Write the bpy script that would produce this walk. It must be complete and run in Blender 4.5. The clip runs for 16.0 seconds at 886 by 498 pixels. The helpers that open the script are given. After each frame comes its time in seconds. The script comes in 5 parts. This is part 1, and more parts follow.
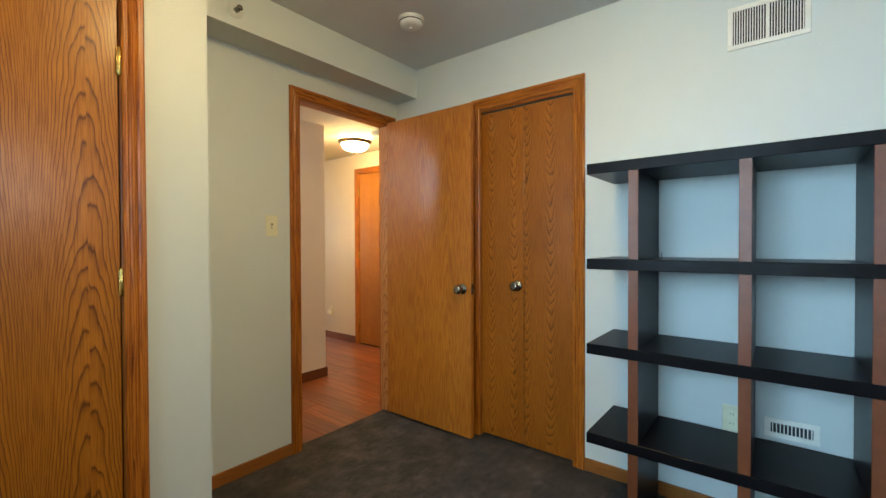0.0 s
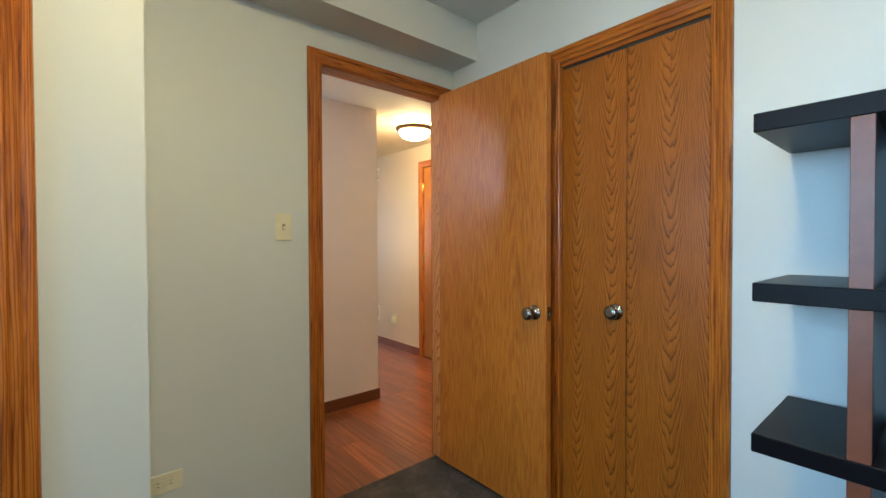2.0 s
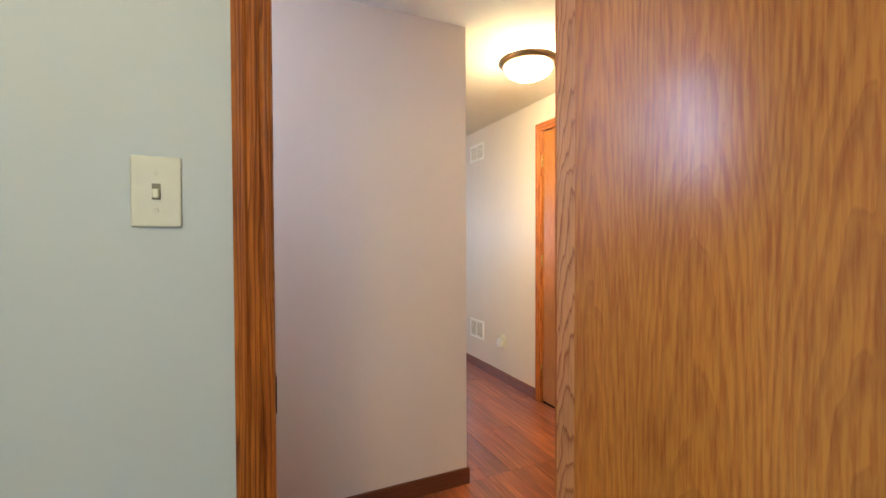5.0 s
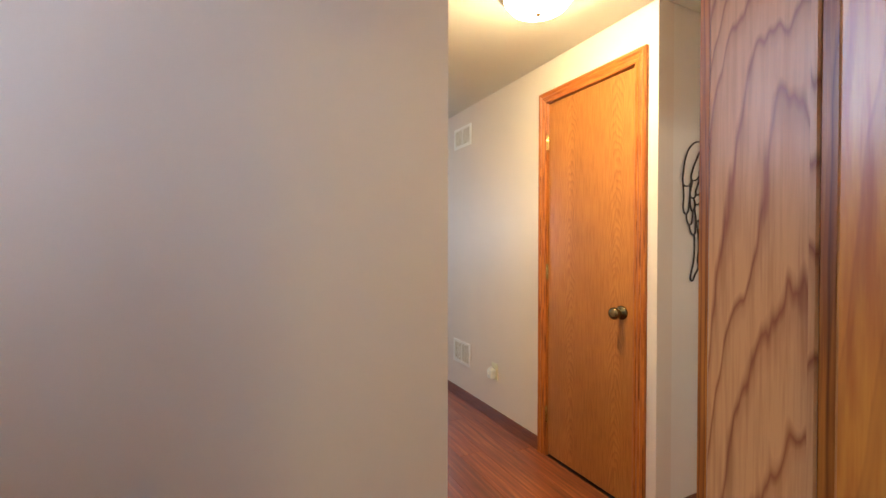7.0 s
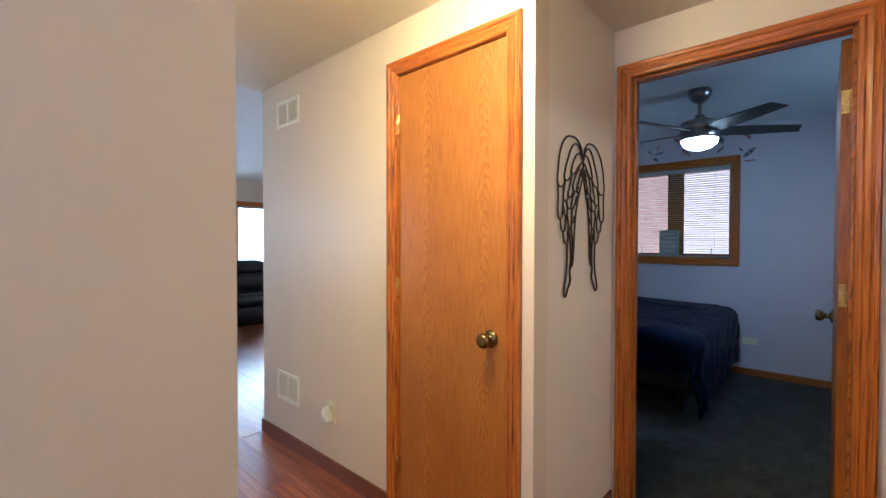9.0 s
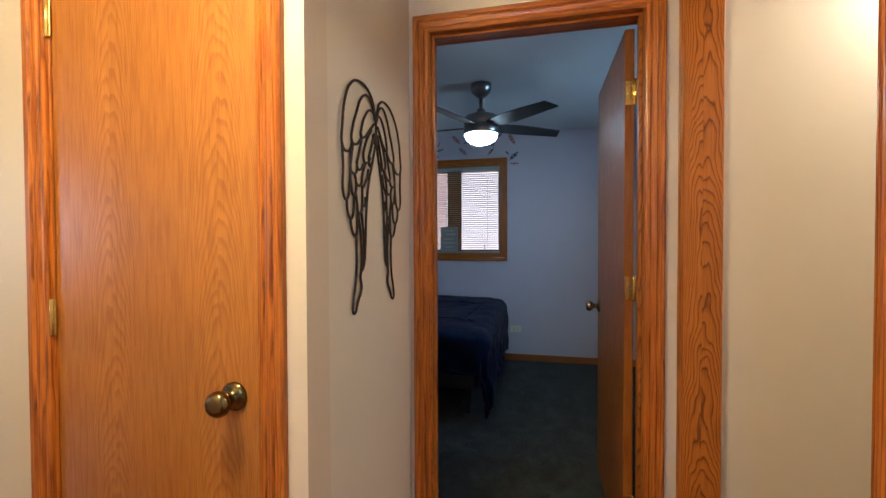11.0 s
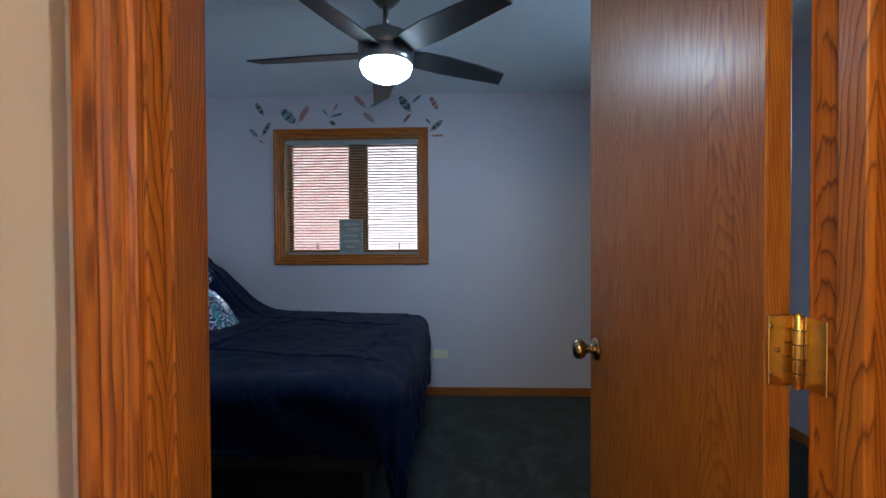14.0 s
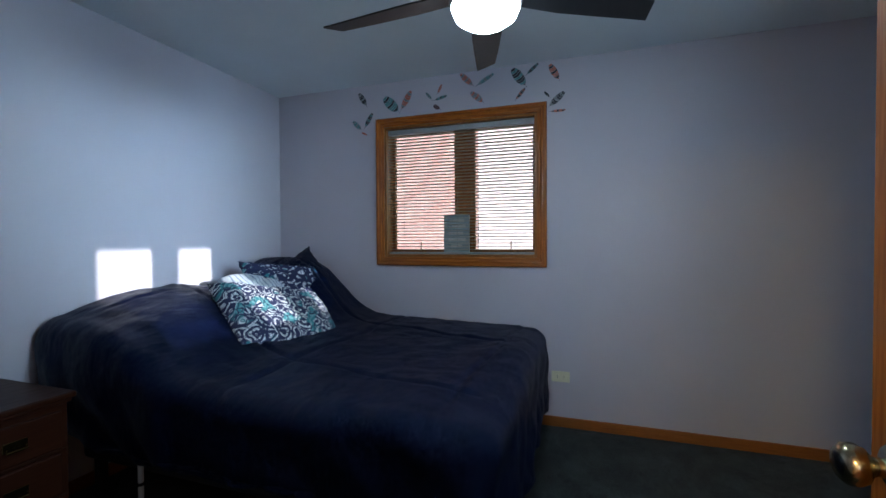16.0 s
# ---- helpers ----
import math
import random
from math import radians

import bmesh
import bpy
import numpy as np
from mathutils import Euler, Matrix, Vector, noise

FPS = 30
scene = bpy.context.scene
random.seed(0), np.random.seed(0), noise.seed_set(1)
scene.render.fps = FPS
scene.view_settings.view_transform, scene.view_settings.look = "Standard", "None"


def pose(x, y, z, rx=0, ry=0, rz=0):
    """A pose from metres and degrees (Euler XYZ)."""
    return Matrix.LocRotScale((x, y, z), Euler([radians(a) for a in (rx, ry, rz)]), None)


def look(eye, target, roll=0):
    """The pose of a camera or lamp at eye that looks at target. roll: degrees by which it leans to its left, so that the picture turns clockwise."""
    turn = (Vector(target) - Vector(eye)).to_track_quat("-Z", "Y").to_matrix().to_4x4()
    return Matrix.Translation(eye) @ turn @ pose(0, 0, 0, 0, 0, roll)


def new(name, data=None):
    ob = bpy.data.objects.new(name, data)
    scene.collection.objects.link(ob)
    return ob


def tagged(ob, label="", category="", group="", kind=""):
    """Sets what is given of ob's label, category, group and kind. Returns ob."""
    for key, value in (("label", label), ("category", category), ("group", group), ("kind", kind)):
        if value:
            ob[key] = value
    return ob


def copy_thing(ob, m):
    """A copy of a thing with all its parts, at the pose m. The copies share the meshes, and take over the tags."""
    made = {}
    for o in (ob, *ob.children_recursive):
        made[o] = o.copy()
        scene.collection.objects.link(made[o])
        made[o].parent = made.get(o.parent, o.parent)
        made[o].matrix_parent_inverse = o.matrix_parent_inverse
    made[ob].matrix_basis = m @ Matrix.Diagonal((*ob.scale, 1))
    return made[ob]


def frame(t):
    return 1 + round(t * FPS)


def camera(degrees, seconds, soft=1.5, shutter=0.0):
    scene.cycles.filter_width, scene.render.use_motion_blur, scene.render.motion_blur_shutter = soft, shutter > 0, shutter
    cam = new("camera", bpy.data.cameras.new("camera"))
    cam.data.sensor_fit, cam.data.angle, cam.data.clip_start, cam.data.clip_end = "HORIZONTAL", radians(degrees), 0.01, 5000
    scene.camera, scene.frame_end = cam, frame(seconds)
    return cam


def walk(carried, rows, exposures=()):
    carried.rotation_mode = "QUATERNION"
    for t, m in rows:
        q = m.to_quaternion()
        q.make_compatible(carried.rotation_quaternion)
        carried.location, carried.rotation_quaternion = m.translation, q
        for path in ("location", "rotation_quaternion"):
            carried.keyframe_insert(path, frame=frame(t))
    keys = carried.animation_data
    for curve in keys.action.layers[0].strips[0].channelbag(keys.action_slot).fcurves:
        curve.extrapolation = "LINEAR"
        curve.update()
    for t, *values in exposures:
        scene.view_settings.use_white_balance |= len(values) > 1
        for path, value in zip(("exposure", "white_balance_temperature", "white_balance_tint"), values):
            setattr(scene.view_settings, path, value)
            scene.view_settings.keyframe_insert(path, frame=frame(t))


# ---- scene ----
cam = camera(92.6, 16.0)
PATH = [
    (0, (0.102, 0.17, 1.202), (1.673, 1.407, 1.176), -0.2),
    (0.5, (0.246, 0.232, 1.202), (1.77, 1.527, 1.173), -0.1),
    (1, (0.394, 0.306, 1.216), (1.85, 1.676, 1.186), -0.2),
    (1.5, (0.533, 0.399, 1.218), (1.914, 1.846, 1.186), -0.1),
    (2, (0.685, 0.521, 1.235), (1.985, 2.041, 1.203), -0.2),
    (2.5, (0.822, 0.646, 1.236), (2.043, 2.23, 1.202), -0.2),
    (3, (0.979, 0.788, 1.232), (2.115, 2.433, 1.196), -0.3),
    (3.5, (1.107, 0.94, 1.219), (2.159, 2.641, 1.183), -0.3),
    (4, (1.229, 1.13, 1.219), (2.198, 2.879, 1.182), -0.2),
    (4.5, (1.353, 1.319, 1.214), (2.248, 3.107, 1.176), -0.2),
    (5, (1.485, 1.517, 1.22), (2.31, 3.339, 1.182), -0.2),
    (5.2, (1.532, 1.597, 1.222), (2.336, 3.428, 1.185), -0.1),
    (7.3, (1.89, 2.268, 1.229), (2.833, 4.032, 1.206), 0.1),
    (7.5, (1.926, 2.321, 1.234), (2.916, 4.059, 1.205), 0.0),
    (8, (2.015, 2.462, 1.248), (3.162, 4.1, 1.223), 0.1),
    (8.5, (2.087, 2.575, 1.267), (3.402, 4.082, 1.239), 0.0),
    (9, (2.158, 2.652, 1.274), (3.65, 3.984, 1.241), 0.1),
    (9.5, (2.245, 2.728, 1.278), (3.897, 3.854, 1.246), 0.0),
    (10, (2.342, 2.809, 1.282), (4.133, 3.698, 1.248), 0.1),
    (10.2, (2.385, 2.829, 1.281), (4.222, 3.619, 1.243), 0.0),
    (12.3, (3.179, 3.025, 1.212), (5.175, 3.139, 1.183), -0.2),
    (12.5, (3.243, 3.031, 1.215), (5.241, 3.122, 1.183), -0.2),
    (13, (3.444, 3.014, 1.201), (5.443, 3.083, 1.168), -0.2),
    (13.5, (3.635, 2.995, 1.205), (5.634, 3.062, 1.175), -0.2),
    (14, (3.795, 2.99, 1.213), (5.793, 3.073, 1.183), -0.3),
    (14.5, (3.949, 2.988, 1.218), (5.941, 3.172, 1.186), -0.2),
    (15, (4.078, 2.981, 1.219), (6.05, 3.311, 1.184), -0.3),
    (15.5, (4.18, 2.985, 1.208), (6.123, 3.46, 1.176), -0.2),
    (16, (4.293, 2.998, 1.215), (6.187, 3.638, 1.18), -0.3),
]
EXPOSURES = [
    (0.0, -0.05, 7150, 10), (1.0, -0.01, 6750, 10), (2.0, 0.07, 6150, 10), (3.5, 0.18, 5450, 10), (5.0, 0.36, 5400, 11), (7.5, 0.06, 5450, 11),
    (9.0, 0.06, 5150, 10), (10.0, -0.10, 5650, 10), (12.5, 0.26, 5500, 10), (14.0, 0.42, 5750, 10), (16.0, 0.46, 6050, 10),
]
walk(cam, [(t, look(eye, target, roll)) for t, eye, target, roll in PATH], EXPOSURES)

# ---- world, sun, large lights ----
world = bpy.data.worlds.new("sky_world")
scene.world = world
world.use_nodes = True
wn = world.node_tree
sky = wn.nodes.new("ShaderNodeTexSky")
sky.sky_type = 'NISHITA'
sky.sun_disc = False
SUN_TRAVEL = Vector((0.15, 1.0, -0.204)).normalized()
sky.sun_elevation = math.asin(-SUN_TRAVEL.z)
sky.sun_rotation = math.atan2(-SUN_TRAVEL.x, -SUN_TRAVEL.y)
wn.nodes["Background"].inputs["Strength"].default_value = 0.15
wn.links.new(sky.outputs[0], wn.nodes["Background"].inputs["Color"])

sun = new("sun", bpy.data.lights.new("sun", 'SUN'))
sun.data.energy = 5.0
sun.data.angle = radians(0.5)
sun.data.color = (1.0, 0.97, 0.93)
sun.rotation_euler = SUN_TRAVEL.to_track_quat("-Z", "Y").to_euler()


def window_light(name, place, toward, width, height, watts, colour):
    """Sky light in a window's opening."""
    ob = new(name, bpy.data.lights.new(name, 'AREA'))
    ob.data.shape = 'RECTANGLE'
    ob.data.size, ob.data.size_y = width, height
    ob.data.energy, ob.data.color = watts, colour
    ob.matrix_world = look(place, Vector(place) + Vector(toward))
    return ob


window_light("daylight_study_west", (-1.33, 0.70, 1.55), (1, -0.20, -0.20), 1.5, 1.0, 24, (0.40, 0.70, 1.0)).data.spread = radians(88)
window_light("daylight_study_south", (0.55, -1.72, 1.62), (0, 1, -0.2), 0.85, 0.85, 24, (0.86, 0.93, 0.96))
window_light("daylight_hall", (0.62, 2.97, 1.86), (1, 0, -0.12), 0.55, 0.62, 11, (0.78, 0.84, 1.0))
window_light("daylight_bedroom", (5.435, 0.81, 1.862), (0.12, 1, -0.05), 0.70, 0.52, 8, (0.55, 0.80, 1.0)).data.spread = radians(100)
window_light("daylight_bedroom_low", (5.435, 0.83, 1.862), (0.165, 1, -0.085), 0.68, 0.50, 2.3, (0.50, 0.78, 1.0)).data.spread = radians(27)
window_light("daylight_living_west", (0.95, 7.9, 1.45), (1, -0.45, -0.05), 1.9, 1.0, 30, (0.76, 0.88, 1.0))
window_light("daylight_living", (5.6, 11.1, 1.3), (0, -1, -0.1), 3.2, 2.0, 360, (0.78, 0.90, 1.0))

# ---- materials ----


def mat(name, rough=0.6, metal=0.0, colour=None):
    m = bpy.data.materials.new(name)
    m.use_nodes = True
    b = m.node_tree.nodes["Principled BSDF"]
    b.inputs["Roughness"].default_value = rough
    b.inputs["Metallic"].default_value = metal
    if colour:
        b.inputs["Base Color"].default_value = (*colour, 1)
    return m, m.node_tree, b


def node(nt, kind, **values):
    n = nt.nodes.new(kind)
    for k, v in values.items():
        if k == "op":
            n.operation = v
        else:
            n.inputs[k.replace("_", " ")].default_value = v
    return n


def calc(nt, op, a, b=None, c=None):
    n = nt.nodes.new("ShaderNodeMath")
    n.operation = op
    for i, v in enumerate((a, b, c)):
        if v is None:
            continue
        if isinstance(v, (int, float)):
            n.inputs[i].default_value = v
        else:
            nt.links.new(v, n.inputs[i])
    return n.outputs[0]


def ramp(nt, value, stops):
    r = nt.nodes.new("ShaderNodeValToRGB")
    el = r.color_ramp.elements
    while len(el) < len(stops):
        el.new(0.5)
    for e, (p, c) in zip(el, stops):
        e.position, e.color = p, (*c, 1)
    nt.links.new(value, r.inputs[0])
    return r.outputs[0]


def coords(nt, scale=(1, 1, 1), shift=None):
    tc = nt.nodes.new("ShaderNodeTexCoord")
    mp = nt.nodes.new("ShaderNodeMapping")
    mp.inputs["Scale"].default_value = scale
    nt.links.new(tc.outputs["Object"], mp.inputs[0])
    if shift is not None:
        nt.links.new(shift, mp.inputs["Location"])
    return mp.outputs[0]


def noise_tex(nt, vec, scale, detail=4.0, rough=0.55):
    n = nt.nodes.new("ShaderNodeTexNoise")
    n.inputs["Scale"].default_value = scale
    n.inputs["Detail"].default_value = detail
    n.inputs["Roughness"].default_value = rough
    nt.links.new(vec, n.inputs["Vector"])
    return n.outputs["Fac"]


def bump(nt, bsdf, height, strength=0.3, distance=0.002):
    b = nt.nodes.new("ShaderNodeBump")
    b.inputs["Strength"].default_value = strength
    b.inputs["Distance"].default_value = distance
    nt.links.new(height, b.inputs["Height"])
    nt.links.new(b.outputs[0], bsdf.inputs["Normal"])


def mix(nt, fac, a, b, blend='MIX'):
    n = nt.nodes.new("ShaderNodeMix")
    n.data_type, n.blend_type = 'RGBA', blend
    for sock, v in ((n.inputs[0], fac), (n.inputs[6], a), (n.inputs[7], b)):
        if isinstance(v, (int, float)):
            sock.default_value = v
        elif isinstance(v, tuple):
            sock.default_value = (*v, 1)
        else:
            nt.links.new(v, sock)
    return n.outputs[2]


def paint(name, colour, rough=0.55, vary=0.05):
    m, nt, b = mat(name, rough)
    v = coords(nt)
    big = noise_tex(nt, v, 1.3, 3)
    dark = tuple(c * (1 - vary) for c in colour)
    light = tuple(min(1, c * (1 + vary * 0.5)) for c in colour)
    nt.links.new(ramp(nt, big, [(0.3, dark), (0.7, light)]), b.inputs["Base Color"])
    bump(nt, b, noise_tex(nt, v, 260, 2), 0.12, 0.0008)
    return m


def oak(name, along="z", light=(0.58, 0.222, 0.046), dark=(0.27, 0.074, 0.012), flitch=0.17, rough=0.30, rings=120.0, tilt=0.02, curve=0.8, contrast=1.0, wobble=0.04, fleck=0.6, middle=None, jag=0.0022, pore=(230.0, 7.0, 0.36, 0.56), arch=0.0, coat=(0.22, 0.2), streak=(0.60, 0.49, 0.38), bands=0.0):
    """Varnished oak: rings cut by a tilted plane give arches, long pores and soft mottling."""
    m, nt, b = mat(name, rough)
    tc = nt.nodes.new("ShaderNodeTexCoord")
    sep = nt.nodes.new("ShaderNodeSeparateXYZ")
    nt.links.new(tc.outputs["Object"], sep.inputs[0])
    info = nt.nodes.new("ShaderNodeObjectInfo")
    rnd = info.outputs["Random"]
    sx, sy, sz = sep.outputs
    if along == "z":
        h, v = calc(nt, 'ADD', sx, sy), sz
    elif along == "x":
        h, v = calc(nt, 'ADD', sz, sy), sx
    else:
        h, v = calc(nt, 'ADD', sz, sx), sy
    plain_h = h
    h = calc(nt, 'ADD', h, calc(nt, 'MULTIPLY', rnd, 3.7))
    v = calc(nt, 'ADD', v, calc(nt, 'MULTIPLY', rnd, 9.1))
    strip = calc(nt, 'FLOOR', calc(nt, 'DIVIDE', h, flitch))
    across = calc(nt, 'PINGPONG', h, flitch / 2) if middle is None else calc(nt, 'ABSOLUTE', calc(nt, 'SUBTRACT', plain_h, middle))
    cmb = nt.nodes.new("ShaderNodeCombineXYZ")
    nt.links.new(calc(nt, 'MULTIPLY', h, 5.0), cmb.inputs[0])
    nt.links.new(calc(nt, 'MULTIPLY', v, 1.6), cmb.inputs[1])
    nt.links.new(strip, cmb.inputs[2])
    wob = calc(nt, 'SUBTRACT', noise_tex(nt, cmb.outputs[0], 1.0, 3), 0.5)
    cmb3 = nt.nodes.new("ShaderNodeCombineXYZ")
    nt.links.new(calc(nt, 'MULTIPLY', h, 60.0), cmb3.inputs[0])
    nt.links.new(calc(nt, 'MULTIPLY', v, 5.0), cmb3.inputs[1])
    fine = calc(nt, 'SUBTRACT', noise_tex(nt, cmb3.outputs[0], 1.0, 2), 0.5)
    bend = calc(nt, 'SQRT', calc(nt, 'ADD', calc(nt, 'MULTIPLY', across, across), 0.00012))
    bend = calc(nt, 'MULTIPLY', bend, calc(nt, 'ADD', calc(nt, 'MULTIPLY', across, 6.0), 1.0))
    if arch:
        bend, curve = calc(nt, 'MULTIPLY', across, across), arch
    r = calc(nt, 'ADD', calc(nt, 'MULTIPLY', bend, curve), calc(nt, 'MULTIPLY', v, tilt))
    r = calc(nt, 'ADD', r, calc(nt, 'MULTIPLY', wob, wobble))
    r = calc(nt, 'ADD', r, calc(nt, 'MULTIPLY', fine, jag))
    ring = calc(nt, 'FRACT', calc(nt, 'MULTIPLY', r, rings))
    cmb2 = nt.nodes.new("ShaderNodeCombineXYZ")
    nt.links.new(calc(nt, 'MULTIPLY', h, pore[0]), cmb2.inputs[0])
    nt.links.new(calc(nt, 'MULTIPLY', v, pore[1]), cmb2.inputs[1])
    pores = noise_tex(nt, cmb2.outputs[0], 1.0, 3, 0.6)
    mid = tuple((a * 0.62 + c * 0.38) for a, c in zip(light, dark))
    deep = tuple(c + (a - c) * (1 - contrast) for a, c in zip(light, dark))
    rc = ramp(nt, ring, [(0.0, light), (0.50, tuple(c * 0.95 for c in light)), (0.74, mid), (0.86, deep), (0.94, mid), (1.0, light)])
    if bands:
        cmb4 = nt.nodes.new("ShaderNodeCombineXYZ")
        nt.links.new(calc(nt, 'MULTIPLY', across, 9.0), cmb4.inputs[0])
        nt.links.new(calc(nt, 'MULTIPLY', v, 7.0), cmb4.inputs[1])
        nt.links.new(calc(nt, 'MULTIPLY', strip, 3.3), cmb4.inputs[2])
        pale = ramp(nt, calc(nt, 'ADD', noise_tex(nt, cmb4.outputs[0], 1.0, 3), calc(nt, 'MULTIPLY', across, 1.6)), [(0.55, (0, 0, 0)), (0.82, (1, 1, 1))])
        rc = mix(nt, calc(nt, 'MULTIPLY', pale, bands), rc, tuple(c * 0.9 for c in light))
    pc = ramp(nt, pores, [(pore[2], streak), (pore[3], (1, 1, 1))])
    mot = ramp(nt, noise_tex(nt, cmb.outputs[0], 0.6, 2), [(0.3, (0.84, 0.80, 0.76)), (0.7, (1.06, 1.04, 1.0))])
    col = mix(nt, fleck, rc, pc, 'MULTIPLY')
    col = mix(nt, 1.0, col, mot, 'MULTIPLY')
    tone = ramp(nt, rnd, [(0.0, (0.93, 0.92, 0.90)), (1.0, (1.05, 1.03, 1.02))])
    nt.links.new(mix(nt, 1.0, col, tone, 'MULTIPLY'), b.inputs["Base Color"])
    nt.links.new(ramp(nt, pores, [(0.3, (rough + 0.15,) * 3), (0.6, (rough,) * 3)]), b.inputs["Roughness"])
    b.inputs["Specular IOR Level"].default_value = 0.32
    b.inputs["Coat Weight"].default_value = coat[0]
    b.inputs["Coat Roughness"].default_value = coat[1]
    bump(nt, b, pores, 0.16, 0.0005)
    return m


def carpet_mat(name, dark, light, size=5.5):
    """Cut pile: brushed patches light and dark, crushed tufts and fibre."""
    m, nt, b = mat(name, 0.97)
    v = coords(nt)
    big = noise_tex(nt, v, size, 5, 0.68)
    swirl = noise_tex(nt, coords(nt, (1.0, 1.6, 1)), size * 2.7, 4, 0.7)
    fibre = noise_tex(nt, v, 420, 2)
    base = ramp(nt, calc(nt, 'ADD', calc(nt, 'MULTIPLY', big, 0.6), calc(nt, 'MULTIPLY', swirl, 0.4)), [(0.43, dark), (0.53, tuple((a + c) * 0.42 for a, c in zip(dark, light))), (0.63, light)])
    nt.links.new(mix(nt, 0.6, base, ramp(nt, fibre, [(0.3, (0.5,) * 3), (0.7, (1.25,) * 3)]), 'MULTIPLY'), b.inputs["Base Color"])
    b.inputs["Specular IOR Level"].default_value = 0.15
    b.inputs["Sheen Weight"].default_value = 0.12
    bump(nt, b, calc(nt, 'ADD', fibre, calc(nt, 'MULTIPLY', noise_tex(nt, v, 60, 3), 1.5)), 0.8, 0.006)
    return m


def plank_mat(name):
    m, nt, b = mat(name, 0.28)
    info = nt.nodes.new("ShaderNodeObjectInfo")
    geo = nt.nodes.new("ShaderNodeNewGeometry")
    rnd = calc(nt, 'FRACT', calc(nt, 'ADD', info.outputs["Random"], geo.outputs["Random Per Island"]))
    cmb = nt.nodes.new("ShaderNodeCombineXYZ")
    nt.links.new(calc(nt, 'MULTIPLY', rnd, 37.0), cmb.inputs[1])
    v = coords(nt, (55, 2.2, 1), cmb.outputs[0])
    g = noise_tex(nt, v, 1.0, 5, 0.6)
    v2 = coords(nt, (9, 0.9, 1), cmb.outputs[0])
    g2 = noise_tex(nt, v2, 1.0, 3)
    base = ramp(nt, g, [(0.30, (0.105, 0.024, 0.009)), (0.55, (0.24, 0.066, 0.019)), (0.75, (0.42, 0.150, 0.034))])
    base = mix(nt, 0.8, base, ramp(nt, g2, [(0.3, (0.72, 0.66, 0.62)), (0.7, (1.1, 1.08, 1.05))]), 'MULTIPLY')
    tone = ramp(nt, rnd, [(0.0, (0.72, 0.66, 0.62)), (0.5, (1.0, 1.0, 1.0)), (1.0, (1.25, 1.22, 1.15))])
    nt.links.new(mix(nt, 1.0, base, tone, 'MULTIPLY'), b.inputs["Base Color"])
    b.inputs["Coat Weight"].default_value = 0.3
    b.inputs["Coat Roughness"].default_value = 0.2
    bump(nt, b, g, 0.1, 0.0006)
    return m


def plain(name, colour, rough=0.5, metal=0.0, vary=0.08, scale=20.0, bumps=0.05):
    m, nt, b = mat(name, rough, metal)
    v = coords(nt)
    n = noise_tex(nt, v, scale, 4)
    nt.links.new(ramp(nt, n, [(0.3, tuple(c * (1 - vary) for c in colour)), (0.7, tuple(min(1, c * (1 + vary)) for c in colour))]), b.inputs["Base Color"])
    if bumps:
        bump(nt, b, noise_tex(nt, v, scale * 12, 2), bumps, 0.0005)
    return m


def glow(name, colour, strength):
    m, nt, b = mat(name, 0.3, 0, (0.9, 0.9, 0.9))
    b.inputs["Emission Color"].default_value = (*colour, 1)
    b.inputs["Emission Strength"].default_value = strength
    return m


def glass_mat(name):
    m, nt, b = mat(name, 0.02, 0, (0.95, 0.98, 0.98))
    b.inputs["Transmission Weight"].default_value = 1.0
    b.inputs["IOR"].default_value = 1.02
    return m


M_GREEN = paint("green_grey_paint", (0.60, 0.64, 0.615), 0.52)
M_PEACH = paint("peach_paint", (0.66, 0.567, 0.468), 0.42)
M_CREAM = paint("cream_paint", (0.70, 0.645, 0.57), 0.45)
M_LILAC = paint("lilac_paint", (0.53, 0.50, 0.555))
M_CEIL = paint("ceiling_paint", (0.66, 0.67, 0.66), 0.8)
# Hall ceilings: some of the lamp's yellow light is put into this colour.
M_CEILH = paint("lamp_tinted_ceiling_paint", (0.66, 0.61, 0.51), 0.8)
M_CEILB = paint("bedroom_ceiling_paint", (0.70, 0.76, 0.78), 0.8)
M_OAK = oak("oak_veneer_flecked", flitch=0.24, arch=3.0, tilt=0.03, rings=150, wobble=0.03, contrast=0.25, fleck=0.75, pore=(135.0, 8.0, 0.36, 0.58), light=(0.56, 0.208, 0.027), streak=(0.68, 0.46, 0.30), coat=(1.0, 0.22))
M_OAKL = oak("oak_veneer_soft", flitch=0.30, arch=5.0, tilt=0.08, rings=230, wobble=0.04, contrast=0.4, fleck=0.5, pore=(150.0, 8.0, 0.36, 0.58), light=(0.45, 0.180, 0.032), dark=(0.22, 0.062, 0.009), coat=(0.5, 0.25))
M_OAKD = oak("oak_veneer_brown", flitch=0.40, arch=4.0, tilt=0.07, rings=260, wobble=0.04, contrast=0.6, fleck=0.85, jag=0.004, pore=(160.0, 8.0, 0.36, 0.58), light=(0.36, 0.126, 0.009), dark=(0.14, 0.042, 0.004), rough=0.40, coat=(0.2, 0.26), streak=(0.70, 0.52, 0.34))
M_OAKA = oak("oak_veneer_arched", flitch=0.26, arch=6.0, tilt=0.065, rings=130, wobble=0.05, fleck=0.7, jag=0.004, bands=0.35, light=(0.50, 0.180, 0.016), dark=(0.13, 0.034, 0.004))
